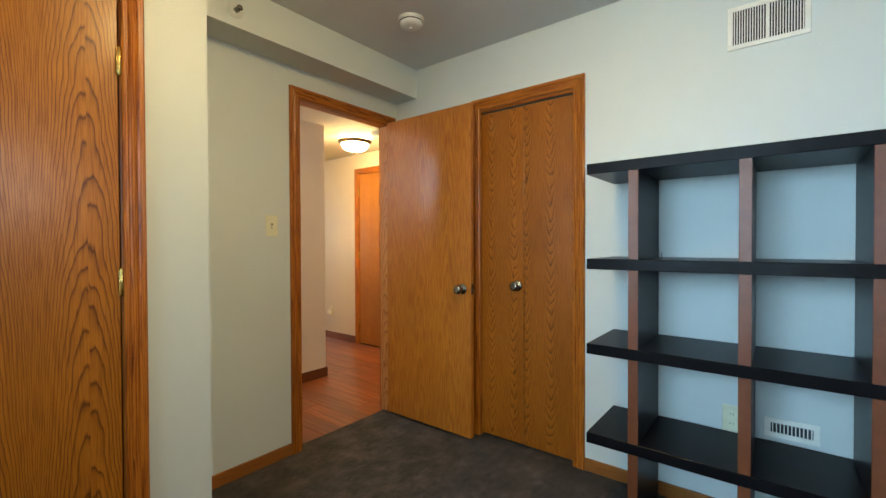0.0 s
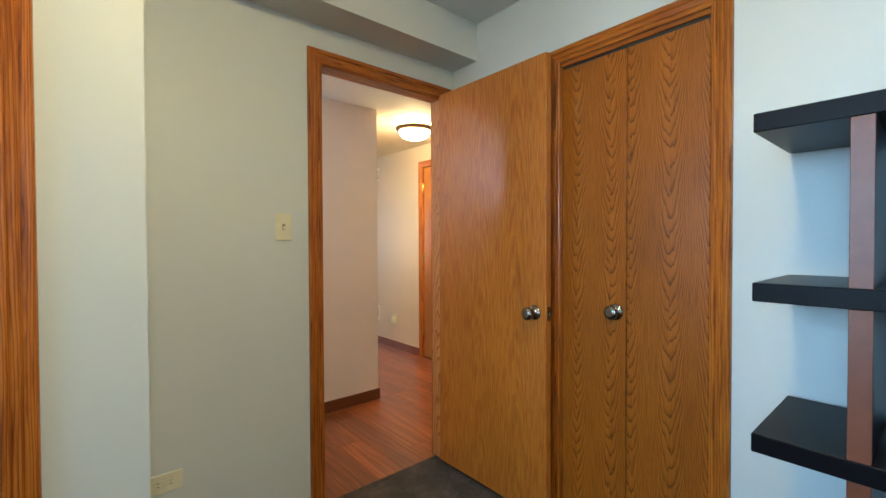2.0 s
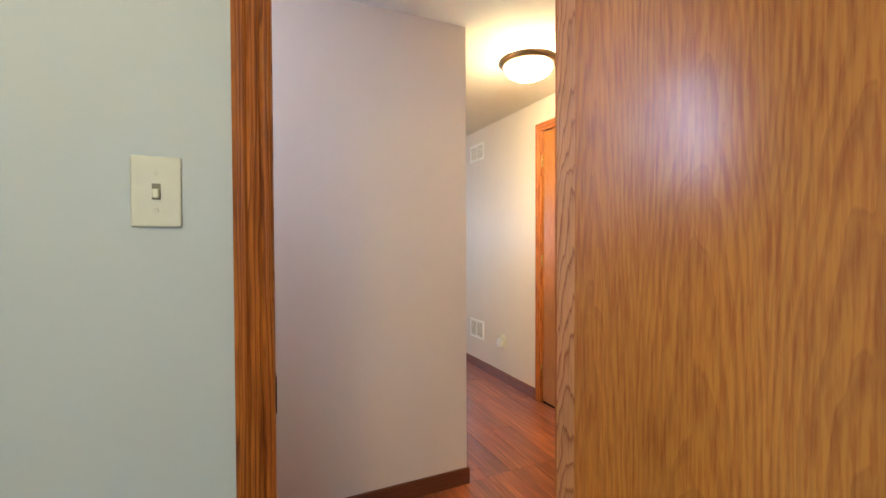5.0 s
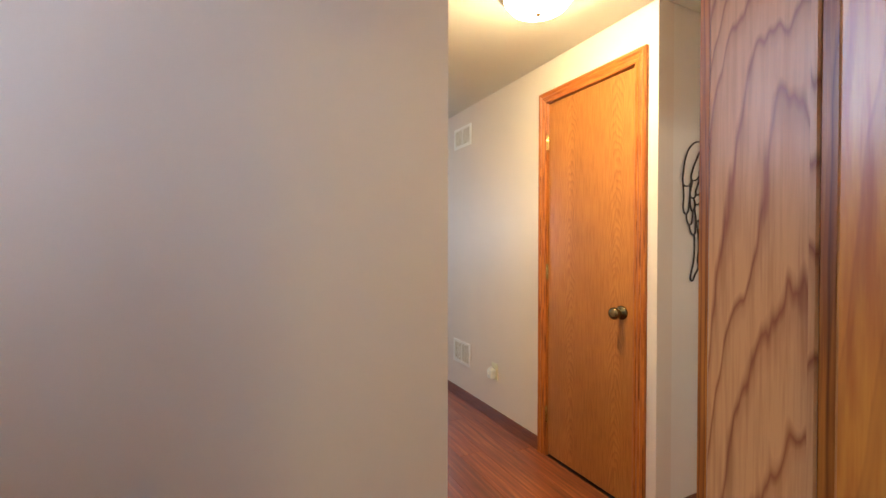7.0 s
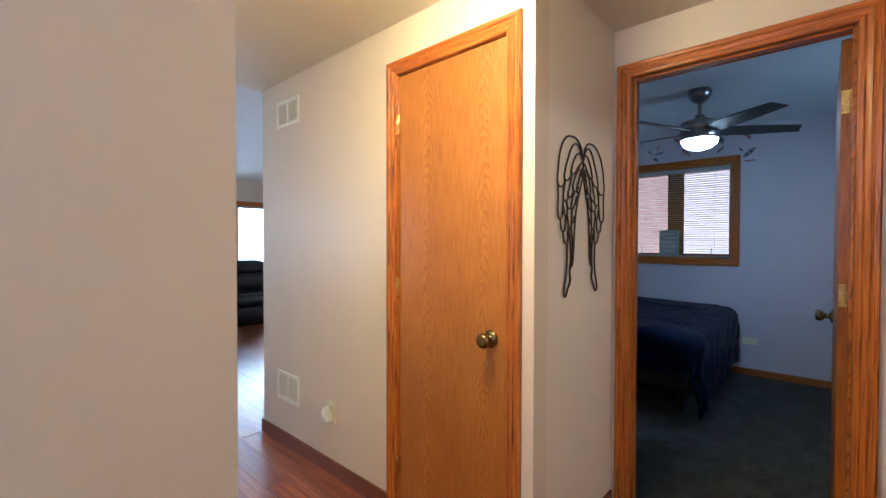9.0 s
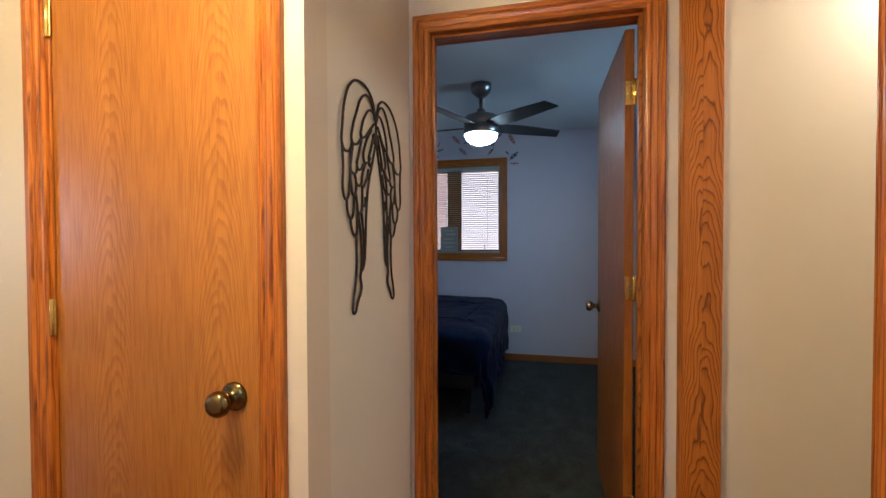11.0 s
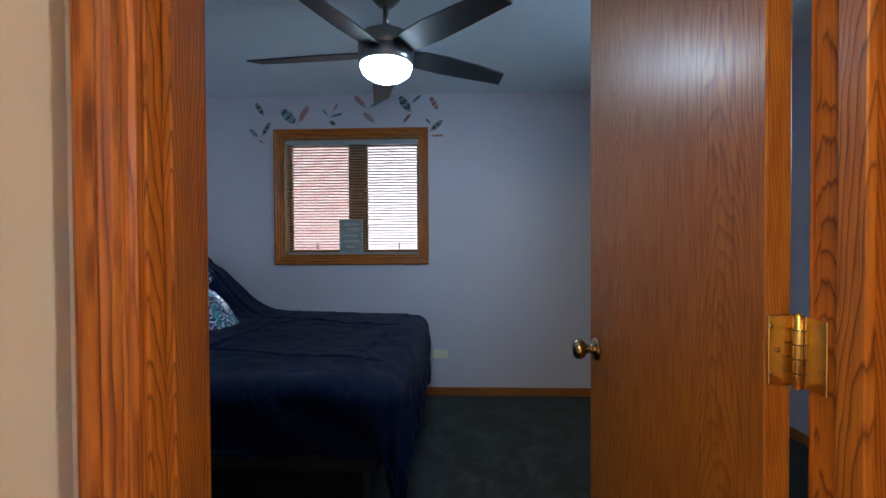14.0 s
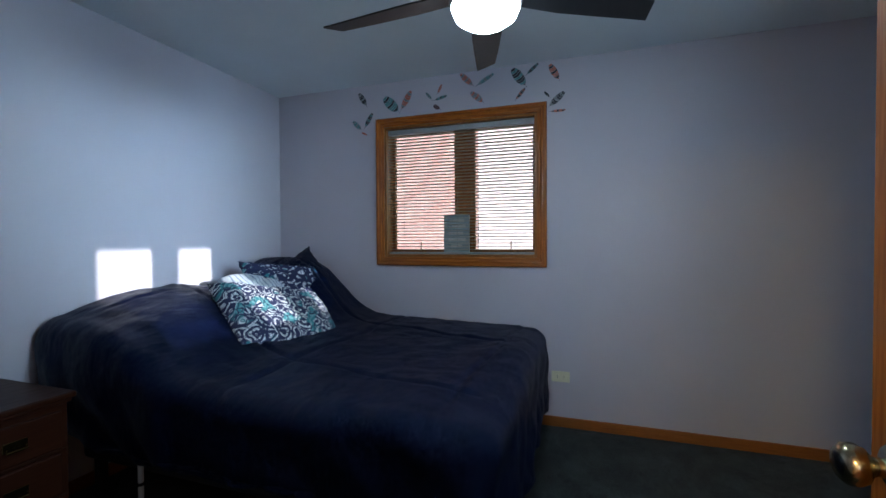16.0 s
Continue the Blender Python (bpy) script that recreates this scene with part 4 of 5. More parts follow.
def wing(side):
    """One wing: long top arches, two tiers of small scales and trailing quills."""
    arches = [
        [(0.002, 1.617), (0.033, 1.671), (0.105, 1.688), (0.166, 1.661), (0.205, 1.605), (0.219, 1.546), (0.221, 1.493), (0.201, 1.482), (0.164, 1.498), (0.160, 1.513)],
        [(0.007, 1.609), (0.024, 1.645), (0.057, 1.665), (0.097, 1.646), (0.127, 1.601), (0.153, 1.554), (0.160, 1.517), (0.142, 1.511), (0.103, 1.533), (0.096, 1.547)],
        [(0.011, 1.628), (0.040, 1.630), (0.073, 1.604), (0.096, 1.564), (0.099, 1.541), (0.080, 1.543), (0.040, 1.574), (0.015, 1.596)],
        [(0.221, 1.493), (0.217, 1.440), (0.217, 1.375), (0.202, 1.360), (0.188, 1.366), (0.175, 1.406), (0.171, 1.436), (0.167, 1.494)],
    ]
    for stroke in arches:
        rod("feather", side, stroke)
    scales = [
        [(0.152, 1.510), (0.164, 1.472), (0.168, 1.439), (0.156, 1.433), (0.133, 1.438), (0.126, 1.450)],
        [(0.096, 1.534), (0.114, 1.491), (0.126, 1.453), (0.110, 1.449), (0.079, 1.472)],
        [(0.032, 1.575), (0.072, 1.525), (0.082, 1.479), (0.071, 1.474), (0.050, 1.482), (0.039, 1.494)],
        [(0.010, 1.570), (0.036, 1.521), (0.050, 1.482), (0.038, 1.469), (0.029, 1.482)],
        [(0.171, 1.432), (0.167, 1.403), (0.152, 1.375), (0.137, 1.386), (0.133, 1.409), (0.144, 1.434)],
        [(0.133, 1.409), (0.122, 1.405), (0.102, 1.410), (0.094, 1.433), (0.087, 1.449), (0.071, 1.473)],
        [(0.102, 1.410), (0.092, 1.403), (0.078, 1.415), (0.062, 1.435), (0.053, 1.459)],
    ]
    for stroke in scales:
        rod("feather", side, stroke)
    lower_scales = [
        [(0.196, 1.362), (0.192, 1.333), (0.177, 1.315), (0.162, 1.316), (0.152, 1.334), (0.148, 1.375)],
        [(0.137, 1.386), (0.127, 1.350), (0.121, 1.331), (0.101, 1.336), (0.096, 1.351), (0.094, 1.403)],
        [(0.096, 1.351), (0.077, 1.355), (0.073, 1.378)],
        [(0.174, 1.315), (0.165, 1.286), (0.151, 1.270), (0.136, 1.272), (0.127, 1.313), (0.124, 1.331)],
        [(0.140, 1.270), (0.136, 1.257), (0.135, 1.244)],
    ]
    for stroke in lower_scales:
        rod("feather", side, stroke)
    quills = [
        [(0.137, 1.268), (0.138, 1.202), (0.149, 1.143), (0.170, 1.093), (0.173, 1.071), (0.162, 1.064), (0.137, 1.091), (0.109, 1.126), (0.114, 1.164), (0.091, 1.185), (0.079, 1.238), (0.069, 1.336), (0.054, 1.413), (0.022, 1.492), (0.001, 1.548)],
        [(0.124, 1.331), (0.108, 1.276), (0.104, 1.216), (0.113, 1.164)],
        [(0.101, 1.336), (0.089, 1.276), (0.088, 1.215), (0.097, 1.182)],
        [(0.002, 1.617), (-0.000, 1.583), (0.003, 1.548)],
    ]
    for stroke in quills:
        rod("feather", side, stroke)


wing(-1)
wing(1)
part("hanger", box(3.845, 3.865, 3.388, 3.40, 1.545, 1.575, 0.003), M_IRON, wings)

# ---- ceiling fan ----
M_BLADE = plain("dark_espresso_blade", (0.008, 0.0080, 0.010), 0.55, 0, 0.3, 30, 0.05)
M_STEEL = plain("brushed_nickel_fan", (0.26, 0.25, 0.24), 0.28, 1.0, 0.08, 60, 0)
fan = thing("ceiling_fan", "brushed nickel ceiling fan with five dark blades and a lit lamp", "ceiling fan", place=(5.738, 3.327, CB - 0.015))
part("canopy", spun([(0, 0.015), (0.075, 0.015), (0.075, -0.022), (0.062, -0.05), (0.034, -0.078), (0.02, -0.082), (0, -0.083)], 36), M_STEEL, fan)
part("downrod", spun([(0, -0.078), (0.013, -0.078), (0.013, -0.185), (0, -0.185)], 18), M_STEEL, fan)
part("coupling", spun([(0.013, -0.165), (0.028, -0.168), (0.033, -0.185), (0.040, -0.195), (0.075, -0.203), (0.113, -0.220)], 36), M_STEEL, fan)
part("motor", spun([(0, -0.215), (0.113, -0.218), (0.126, -0.228), (0.127, -0.283), (0.124, -0.286), (0.124, -0.290), (0.127, -0.293), (0.127, -0.340), (0.121, -0.350), (0, -0.350)], 48), M_STEEL, fan)
part("lamp_bowl", spun([(0.118, -0.350), (0.118, -0.358), (0.106, -0.386), (0.075, -0.408), (0.035, -0.420), (0, -0.422)], 48), M_LAMPF, fan, "glowing frosted bowl")


def blade_mesh(turn):
    bm = bmesh.new()
    rows = [(0.10, -0.050, 0.040), (0.17, -0.064, 0.050), (0.30, -0.070, 0.056), (0.46, -0.062, 0.050), (0.58, -0.052, 0.044), (0.632, -0.047, 0.041)]
    grid = []
    for r, w0, w1 in rows:
        ring = []
        for w in (w0, w0 * 0.5, 0.0, w1 * 0.5, w1):
            rr = r + (0.030 * (w - w0) / (w1 - w0) if r > 0.62 else 0)
            ring.append([bm.verts.new((rr, w, -0.298 - w * 0.24 + dz)) for dz in (0.0, 0.007)])
        grid.append(ring)
    for g0, g1 in zip(grid, grid[1:]):
        for a, b in zip(range(4), range(1, 5)):
            bm.faces.new((g0[a][1], g1[a][1], g1[b][1], g0[b][1]))
            bm.faces.new((g0[a][0], g0[b][0], g1[b][0], g1[a][0]))
        for e in (0, 4):
            bm.faces.new((g0[e][0], g1[e][0], g1[e][1], g0[e][1]))
    for g in (grid[0], grid[-1]):
        for a, b in zip(range(4), range(1, 5)):
            bm.faces.new((g[a][0], g[a][1], g[b][1], g[b][0]))
    bmesh.ops.recalc_face_normals(bm, faces=bm.faces[:])
    bmesh.ops.rotate(bm, verts=bm.verts[:], cent=(0, 0, 0), matrix=Matrix.Rotation(radians(turn), 3, 'Z'))
    return bm


for k in range(5):
    part("blade", blade_mesh(13 + 72 * k), M_BLADE, fan)

# ---- bed ----


def cloth_mat(name, colour, sheen=0.4, rough=0.75):
    m, nt, b = mat(name, rough)
    v = coords(nt)
    n = noise_tex(nt, v, 9, 4)
    weave = noise_tex(nt, v, 700, 1)
    nt.links.new(ramp(nt, n, [(0.3, tuple(c * 0.7 for c in colour)), (0.7, tuple(c * 1.3 for c in colour))]), b.inputs["Base Color"])
    b.inputs["Specular IOR Level"].default_value = 0.25
    b.inputs["Sheen Weight"].default_value = sheen
    b.inputs["Sheen Roughness"].default_value = 0.4
    bump(nt, b, calc(nt, 'ADD', calc(nt, 'MULTIPLY', weave, 0.15), calc(nt, 'ADD', calc(nt, 'MULTIPLY', noise_tex(nt, v, 22, 2), 0.35), calc(nt, 'MULTIPLY', noise_tex(nt, coords(nt, (5.0, 9.0, 6.0)), 1.0, 3, 0.5), 3.0))), 0.9, 0.012)
    return m


M_NAVY = cloth_mat("navy_comforter", (0.0020, 0.0038, 0.0185), 0.0, 0.42)
M_NAVY.node_tree.nodes["Principled BSDF"].inputs["Specular IOR Level"].default_value = 0.22
M_NAVY.node_tree.nodes["Principled BSDF"].inputs["Specular Tint"].default_value = (0.30, 0.50, 1.0, 1)
M_NAVYP = cloth_mat("navy_sham", (0.006, 0.008, 0.026), 0.05)
BX0, BX1, BY0, BY1 = 5.60, 7.10, 3.345, 5.33


def bed_top(x, y):
    """The height of the made-up bed: flat, with pillows under the cover at its head and a mound in the far corner."""
    z = 0.640 + 0.022 * max(0.0, min(1.0, (x - 5.9) / 0.8))
    head = 1 / (1 + math.exp(-(y - 4.78) / 0.13))
    z += head * (0.25 + 0.07 * math.exp(-((x - 6.0) / 0.42) ** 2)) * (1 - 0.12 * math.exp(-((x - 5.55) / 0.14) ** 2))
    z += 0.19 * math.exp(-(((x - 6.99) / 0.27) ** 4)) / (1 + math.exp(-(y - 4.72) / 0.10))
    z += 0.05 * math.exp(-(((x - 6.95) / 0.2) ** 2) - (((y - 4.93) / 0.16) ** 2))
    z += 0.012 * noise.noise((x * 3.1, y * 3.4, 0.3)) + 0.020 * noise.noise((x * 1.3, y * 1.6, 4.0))
    z += 0.007 * noise.noise((x * 9.0 + 2.0 * y, y * 8.0, 7.0))
    z += 0.010 * (0.25 - abs(noise.noise((x * 2.6 + 0.8 * y, y * 7.0, 9.0))))
    z += 0.006 * (0.25 - abs(noise.noise((x * 12.0, y * 5.0 - 3 * x, 12.0))))
    return z


def seam(x, y):
    """Stitched lines in wide boxes, pulled a little askew."""
    u = (x - 5.83 - 0.19 * (y - 3.48) + 0.015 * math.sin(y * 9.0)) / 0.80
    w = (y - 3.47 + 0.06 * (x - 5.83) + 0.012 * math.sin(x * 8.0)) / 0.85
    d = min(abs(u - round(u)) * 0.80, abs(w - round(w)) * 0.85)
    return -0.020 * math.exp(-(d / 0.014) ** 2) + 0.010 * math.exp(-(d / 0.07) ** 2)


def comforter():
    bm = bmesh.new()
    na, nb = 150, 170
    over, rad = 0.56, 0.10
    rows = []
    for i in range(na + 1):
        a = (BX0 - over) + (BX1 + 0.05 - BX0 + over) * i / na
        row = []
        for j in range(nb + 1):
            b = (BY0 - over) + (BY1 - BY0 + over) * j / nb
            dx, dy = max(0.0, BX0 - a), max(0.0, BY0 - b)
            d = math.hypot(dx, dy)
            cx, cy = max(a, BX0), max(b, BY0)
            cx = min(cx, 7.125)
            z = bed_top(cx, cy)
            x, y = cx, cy
            if d > 0:
                ux, uy = dx / d, dy / d
                ang = min(d / rad, math.pi / 2)
                out = rad * math.sin(ang)
                down = rad * (1 - math.cos(ang)) + max(0.0, d - rad * math.pi / 2)
                corner = min(1.0, 4 * ux * uy)
                fold = (0.013 * math.sin((a - b) * 17 + 5 * noise.noise((a * 2, b * 2, 1))) + 0.035 * noise.noise((a * 4, b * 4, 2.0)) + 0.012 * noise.noise((a * 11, b * 11, 5.0))) * min(1, down * 2.5)
                out += fold + 0.01 * down * (1 - corner)
                x, y = cx - ux * out, cy - uy * out
                side = max(0.0, min(1.0, (ux - 0.55) / 0.4))
                z = max(0.035 + 0.31 * side + 0.02 * noise.noise((a * 8, b * 8, 3)), z - down)
            else:
                edge = min(1.0, min(cx - BX0, cy - BY0, 7.2 - cx) / 0.1)
                z += seam(cx, cy) * max(0.0, edge)
            row.append(bm.verts.new((x, y, z)))
        rows.append(row)
    for r0, r1 in zip(rows, rows[1:]):
        for j in range(nb):
            fc = bm.faces.new((r0[j], r1[j], r1[j + 1], r0[j + 1]))
            fc.smooth = True
    return bm


bed = thing("bed", "bed made up with a rumpled dark navy comforter", "bed")
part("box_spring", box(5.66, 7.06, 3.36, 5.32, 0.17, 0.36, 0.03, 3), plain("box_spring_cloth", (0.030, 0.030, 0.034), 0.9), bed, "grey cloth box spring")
part("mattress", box(5.66, 7.06, 3.36, 5.32, 0.36, 0.555, 0.05, 3), plain("mattress_cloth", (0.35, 0.35, 0.37), 0.9), bed)
quilt = part("comforter", comforter(), M_NAVY, bed, "rumpled navy quilted comforter")
sol = quilt.modifiers.new("thick", 'SOLIDIFY')
sol.thickness, sol.offset = 0.012, -1
for x, y in ((5.70, 3.42), (7.02, 3.42), (7.02, 5.25)):
    part("leg", box(x - 0.02, x + 0.02, y - 0.02, y + 0.02, 0, 0.17, 0.003), M_DARK, bed)
part("leg", box(5.685, 5.725, 5.23, 5.27, 0, 0.17, 0.003), M_DARK, bed)
post = thing("bed_rail_post", "thin white metal post at the bed's side", "post", place=(5.528, 4.733, 0))
part("tube", spun([(0, 0), (0.011, 0), (0.011, 0.43), (0.008, 0.435), (0, 0.436)], 14), M_WHITE, post)
part("band", spun([(0.0115, 0.218), (0.0125, 0.219), (0.0125, 0.231), (0.0115, 0.232)], 14), M_DARK, post)
part("foot", spun([(0, 0), (0.018, 0), (0.016, 0.010), (0.011, 0.013)], 14), M_DARK, post)


def pillow_mesh(w, h, t, puff=0.35, ruffle=0.0, draw=0.10):
    """A stuffed cushion w by h, t thick, with pulled-out corners."""
    bm = bmesh.new()
    n = 30
    sides = []
    for s in (1, -1):
        rows = []
        for i in range(n + 1):
            row = []
            for j in range(n + 1):
                u, v = 2 * i / n - 1, 2 * j / n - 1
                pull = 1 - draw * (1 - u * u) * v * v * 1.0
                pull2 = 1 - draw * (1 - v * v) * u * u * 1.0
                fat = max(0.0, (1 - u ** 4) * (1 - v ** 4)) ** puff
                wr = (0.016 * noise.noise((u * 3 + s, v * 3, w * 9)) + 0.006 * noise.noise((u * 8 + s, v * 8, w * 5))) * fat
                edge = ruffle * math.sin((u - v) * 28) * (max(abs(u), abs(v)) ** 12)
                lump = 1 + 0.05 * noise.noise((u * 2.2, v * 2.2, h * 13))
                row.append((u * w / 2 * pull2 * lump, v * h / 2 * pull * lump, s * (t / 2 * fat) + wr + edge))
            rows.append(row)
        sides.append(rows)
    grid = []
    for k, rows in enumerate(sides):
        g = []
        for i, row in enumerate(rows):
            r = []
            for j, p in enumerate(row):
                rim = i in (0, n) or j in (0, n)
                r.append(grid[0][i][j] if k and rim else bm.verts.new(p))
            g.append(r)
        grid.append(g)
    for k, g in enumerate(grid):
        for i in range(n):
            for j in range(n):
                q = (g[i][j], g[i + 1][j], g[i + 1][j + 1], g[i][j + 1])
                bm.faces.new(q if k == 0 else q[::-1]).smooth = True
    return bm


def damask(name, cell=11.5, rings_per=26.0, web_at=0.03):
    m, nt, b = mat(name, 0.85)
    v = coords(nt)
    warp = nt.nodes.new("ShaderNodeVectorMath")
    warp.operation = 'ADD'
    nz = nt.nodes.new("ShaderNodeTexNoise")
    nz.inputs["Scale"].default_value = 14
    nt.links.new(v, nz.inputs["Vector"])
    sc = nt.nodes.new("ShaderNodeVectorMath")
    sc.operation = 'SCALE'
    sc.inputs["Scale"].default_value = 0.065
    nt.links.new(nz.outputs["Color"], sc.inputs[0])
    nt.links.new(v, warp.inputs[0])
    nt.links.new(sc.outputs[0], warp.inputs[1])
    flat = nt.nodes.new("ShaderNodeMapping")
    flat.inputs["Scale"].default_value = (1, 1, 0.0)
    nt.links.new(warp.outputs[0], flat.inputs[0])
    vo = nt.nodes.new("ShaderNodeTexVoronoi")
    vo.feature = 'F1'
    vo.inputs["Scale"].default_value = cell
    vo.inputs["Randomness"].default_value = 0.35
    nt.links.new(flat.outputs[0], vo.inputs["Vector"])
    rings = calc(nt, 'SINE', calc(nt, 'MULTIPLY', vo.outputs["Distance"], rings_per))
    vo2 = nt.nodes.new("ShaderNodeTexVoronoi")
    vo2.feature = 'DISTANCE_TO_EDGE'
    vo2.inputs["Scale"].default_value = cell * 1.7
    nt.links.new(flat.outputs[0], vo2.inputs["Vector"])
    navy = (0.012, 0.02, 0.07)
    white = (0.72, 0.76, 0.78)
    teal = (0.04, 0.26, 0.28)
    curl = ramp(nt, rings, [(0.0, navy), (0.20, navy), (0.25, white), (0.62, white), (0.67, navy), (0.84, navy), (0.88, white)])
    web = ramp(nt, vo2.outputs["Distance"], [(0.0, (0, 0, 0)), (web_at, (0, 0, 0)), (web_at + 0.025, (1, 1, 1))])
    col = mix(nt, web, navy, curl)
    pick = ramp(nt, noise_tex(nt, flat.outputs[0], 9, 1), [(0.56, (0, 0, 0)), (0.60, (1, 1, 1))])
    col = mix(nt, calc(nt, 'MULTIPLY', pick, 0.8), col, mix(nt, web, navy, teal))
    nt.links.new(col, b.inputs["Base Color"])
    bump(nt, b, noise_tex(nt, v, 30, 4), 0.4, 0.004)
    return m


def striped(name):
    m, nt, b = mat(name, 0.85)
    v = coords(nt, (1, 0, 0))
    w = nt.nodes.new("ShaderNodeTexWave")
    w.inputs["Scale"].default_value = 11
    w.inputs["Distortion"].default_value = 0.4
    nt.links.new(v, w.inputs["Vector"])
    nt.links.new(ramp(nt, w.outputs["Fac"], [(0.0, (0.22, 0.28, 0.38)), (0.35, (0.58, 0.63, 0.68))]), b.inputs["Base Color"])
    bump(nt, b, noise_tex(nt, coords(nt), 30, 4), 0.4, 0.004)
    return m


M_DAMASK = damask("navy_white_teal_print")
M_LEAFY = damask("navy_leaf_print", 15.0, 15.0, 0.13)
p1 = part("pillow", pillow_mesh(0.74, 0.50, 0.17, 0.4, 0.006), M_DAMASK)
p1.matrix_basis = pose(6.34, 4.69, 0.770, 39, 10, -17)
tagged(p1, "navy, white and teal printed pillow lying on the comforter", "pillow", "pillows on the bed")
p2 = part("pillow", pillow_mesh(0.60, 0.44, 0.16, 0.4, 0.014), M_LEAFY)
p2.matrix_basis = pose(6.70, 4.93, 0.885, 50, 6, -30)
tagged(p2, "navy pillow with a white leaf print and ruffled edge", "pillow", "pillows on the bed")
p3 = part("pillow", pillow_mesh(0.42, 0.34, 0.18, 0.5), striped("pale_striped_cotton"))
p3.matrix_basis = pose(6.50, 4.99, 0.885, 30, 4, -14)
tagged(p3, "pale blue and white striped cotton pillow", "pillow", "pillows on the bed")
bm = pillow_mesh(0.56, 0.50, 0.22, 0.42, 0.016, 0.16)
bmesh.ops.rotate(bm, verts=bm.verts[:], cent=(0, 0, 0), matrix=Matrix.Rotation(radians(38), 3, 'Z'))
p4 = part("pillow", bm, M_NAVYP)
p4.matrix_basis = pose(6.89, 5.00, 0.865, 66, 4, -50)
tagged(p4, "dark navy pillow sham propped in the corner", "pillow", "pillows on the bed")

# ---- nightstand ----
M_CHERRY = oak("dark_cherry_x", "x", light=(0.046, 0.0135, 0.006), dark=(0.018, 0.005, 0.0025), contrast=0.6, rough=0.35)
M_CHERRY.node_tree.nodes["Principled BSDF"].inputs["Coat Weight"].default_value = 0.0
M_CHERRY.node_tree.nodes["Principled BSDF"].inputs["Specular IOR Level"].default_value = 0.15
ns = thing("nightstand", "dark cherry nightstand with moulded top and drawers", "nightstand", place=(5.05, 5.09, 0))
part("body", box(-0.30, 0.305, -0.215, 0.24, 0.06, 0.615, 0.003), M_CHERRY, ns)
part("top", box(-0.32, 0.325, -0.240, 0.25, 0.628, 0.652, 0.007, 3), M_CHERRY, ns)
part("cornice", box(-0.31, 0.315, -0.228, 0.245, 0.612, 0.629, 0.005, 2), M_CHERRY, ns)
part("plinth", box(-0.315, 0.32, -0.228, 0.245, 0, 0.062, 0.006, 2), M_CHERRY, ns)
for z0, z1 in ((0.450, 0.590), (0.275, 0.430), (0.085, 0.255)):
    dr = part("drawer_front", box(-0.275, 0.280, -0.229, -0.214, z0, z1, 0.005, 2), M_CHERRY, ns)
    part("rail_bead", box(-0.295, 0.300, -0.221, -0.2145, z0 - 0.014, z0 - 0.006, 0.002, 1), M_CHERRY, ns)
    for x in (-0.14, 0.14):
        zc = (z0 + z1) / 2
        part("pull_plate", box(x - 0.035, x + 0.035, -0.2315, -0.2290, zc - 0.016, zc + 0.016, 0.001, 1), M_KNOBD, dr)
        part("pull_bail", box(x - 0.030, x + 0.030, -0.246, -0.240, zc - 0.020, zc - 0.013, 0.002, 1), M_KNOBD, dr)
        part("pull_post", box(x - 0.030, x - 0.024, -0.242, -0.231, zc - 0.016, zc - 0.004, 0.001, 1), M_KNOBD, dr)
        part("pull_post", box(x + 0.024, x + 0.030, -0.242, -0.231, zc - 0.016, zc - 0.004, 0.001, 1), M_KNOBD, dr)

# ---- bedroom wall fittings ----
cover_plate("wall_outlet", "x", 7.15, -1, 3.155, 0.328, True, "ivory wall outlet laid sideways beside the bed", "outlet")

TEAL, CORAL, GREY, BLACK = ((0.10, 0.26, 0.27), (0.50, 0.15, 0.10), (0.22, 0.24, 0.25), (0.025, 0.03, 0.035))
PLUM = (0.11, 0.05, 0.06)
FEATHER_MATS = {c: plain("feather_print", c, 0.7, 0, 0.2, 40, 0) for c in (TEAL, CORAL, GREY, BLACK, PLUM)}


def feather(y, z, size, lean, colour, second, wide):
    """A flat printed feather: two-tone vane bands and a quill."""
    ob = thing("feather_decal", "small printed feather sticker on the lilac wall", "wall decal", "feather decals over the window", (7.1492, y, z))
    ob.matrix_basis = pose(7.1492, y, z, lean, 0, 0)
    n = 9
    for k in range(n):
        f0, f1 = k / n - 0.5, (k + 0.86) / n - 0.5
        w0, w1 = (size * wide * 0.85 * (max(0.0, 1 - (2 * f) ** 2)) ** 0.55 + 0.001 for f in (f0, f1))
        for s in (1, -1):
            bm = bmesh.new()
            notch = 0.25 * size / n
            pts = [(0.0005 * s, f0 * size), (w0 * s, f0 * size + notch * 2), (w1 * s, f1 * size + notch * 2), (0.0005 * s, f1 * size)]
            lo = [bm.verts.new((0, a, b)) for a, b in pts]
            hi = [bm.verts.new((-0.0006, a, b)) for a, b in pts]
            bm.faces.new(lo)
            bm.faces.new(hi[::-1])
            for i in range(4):
                bm.faces.new((lo[i], hi[i], hi[(i + 1) % 4], lo[(i + 1) % 4]))
            bmesh.ops.recalc_face_normals(bm, faces=bm.faces[:])
            part("barb", bm, FEATHER_MATS[second if k % 3 == 1 else colour], ob)
    part("quill", box(-0.0008, 0, -0.0008, 0.0008, -0.62 * size, 0.5 * size), FEATHER_MATS[BLACK], ob)


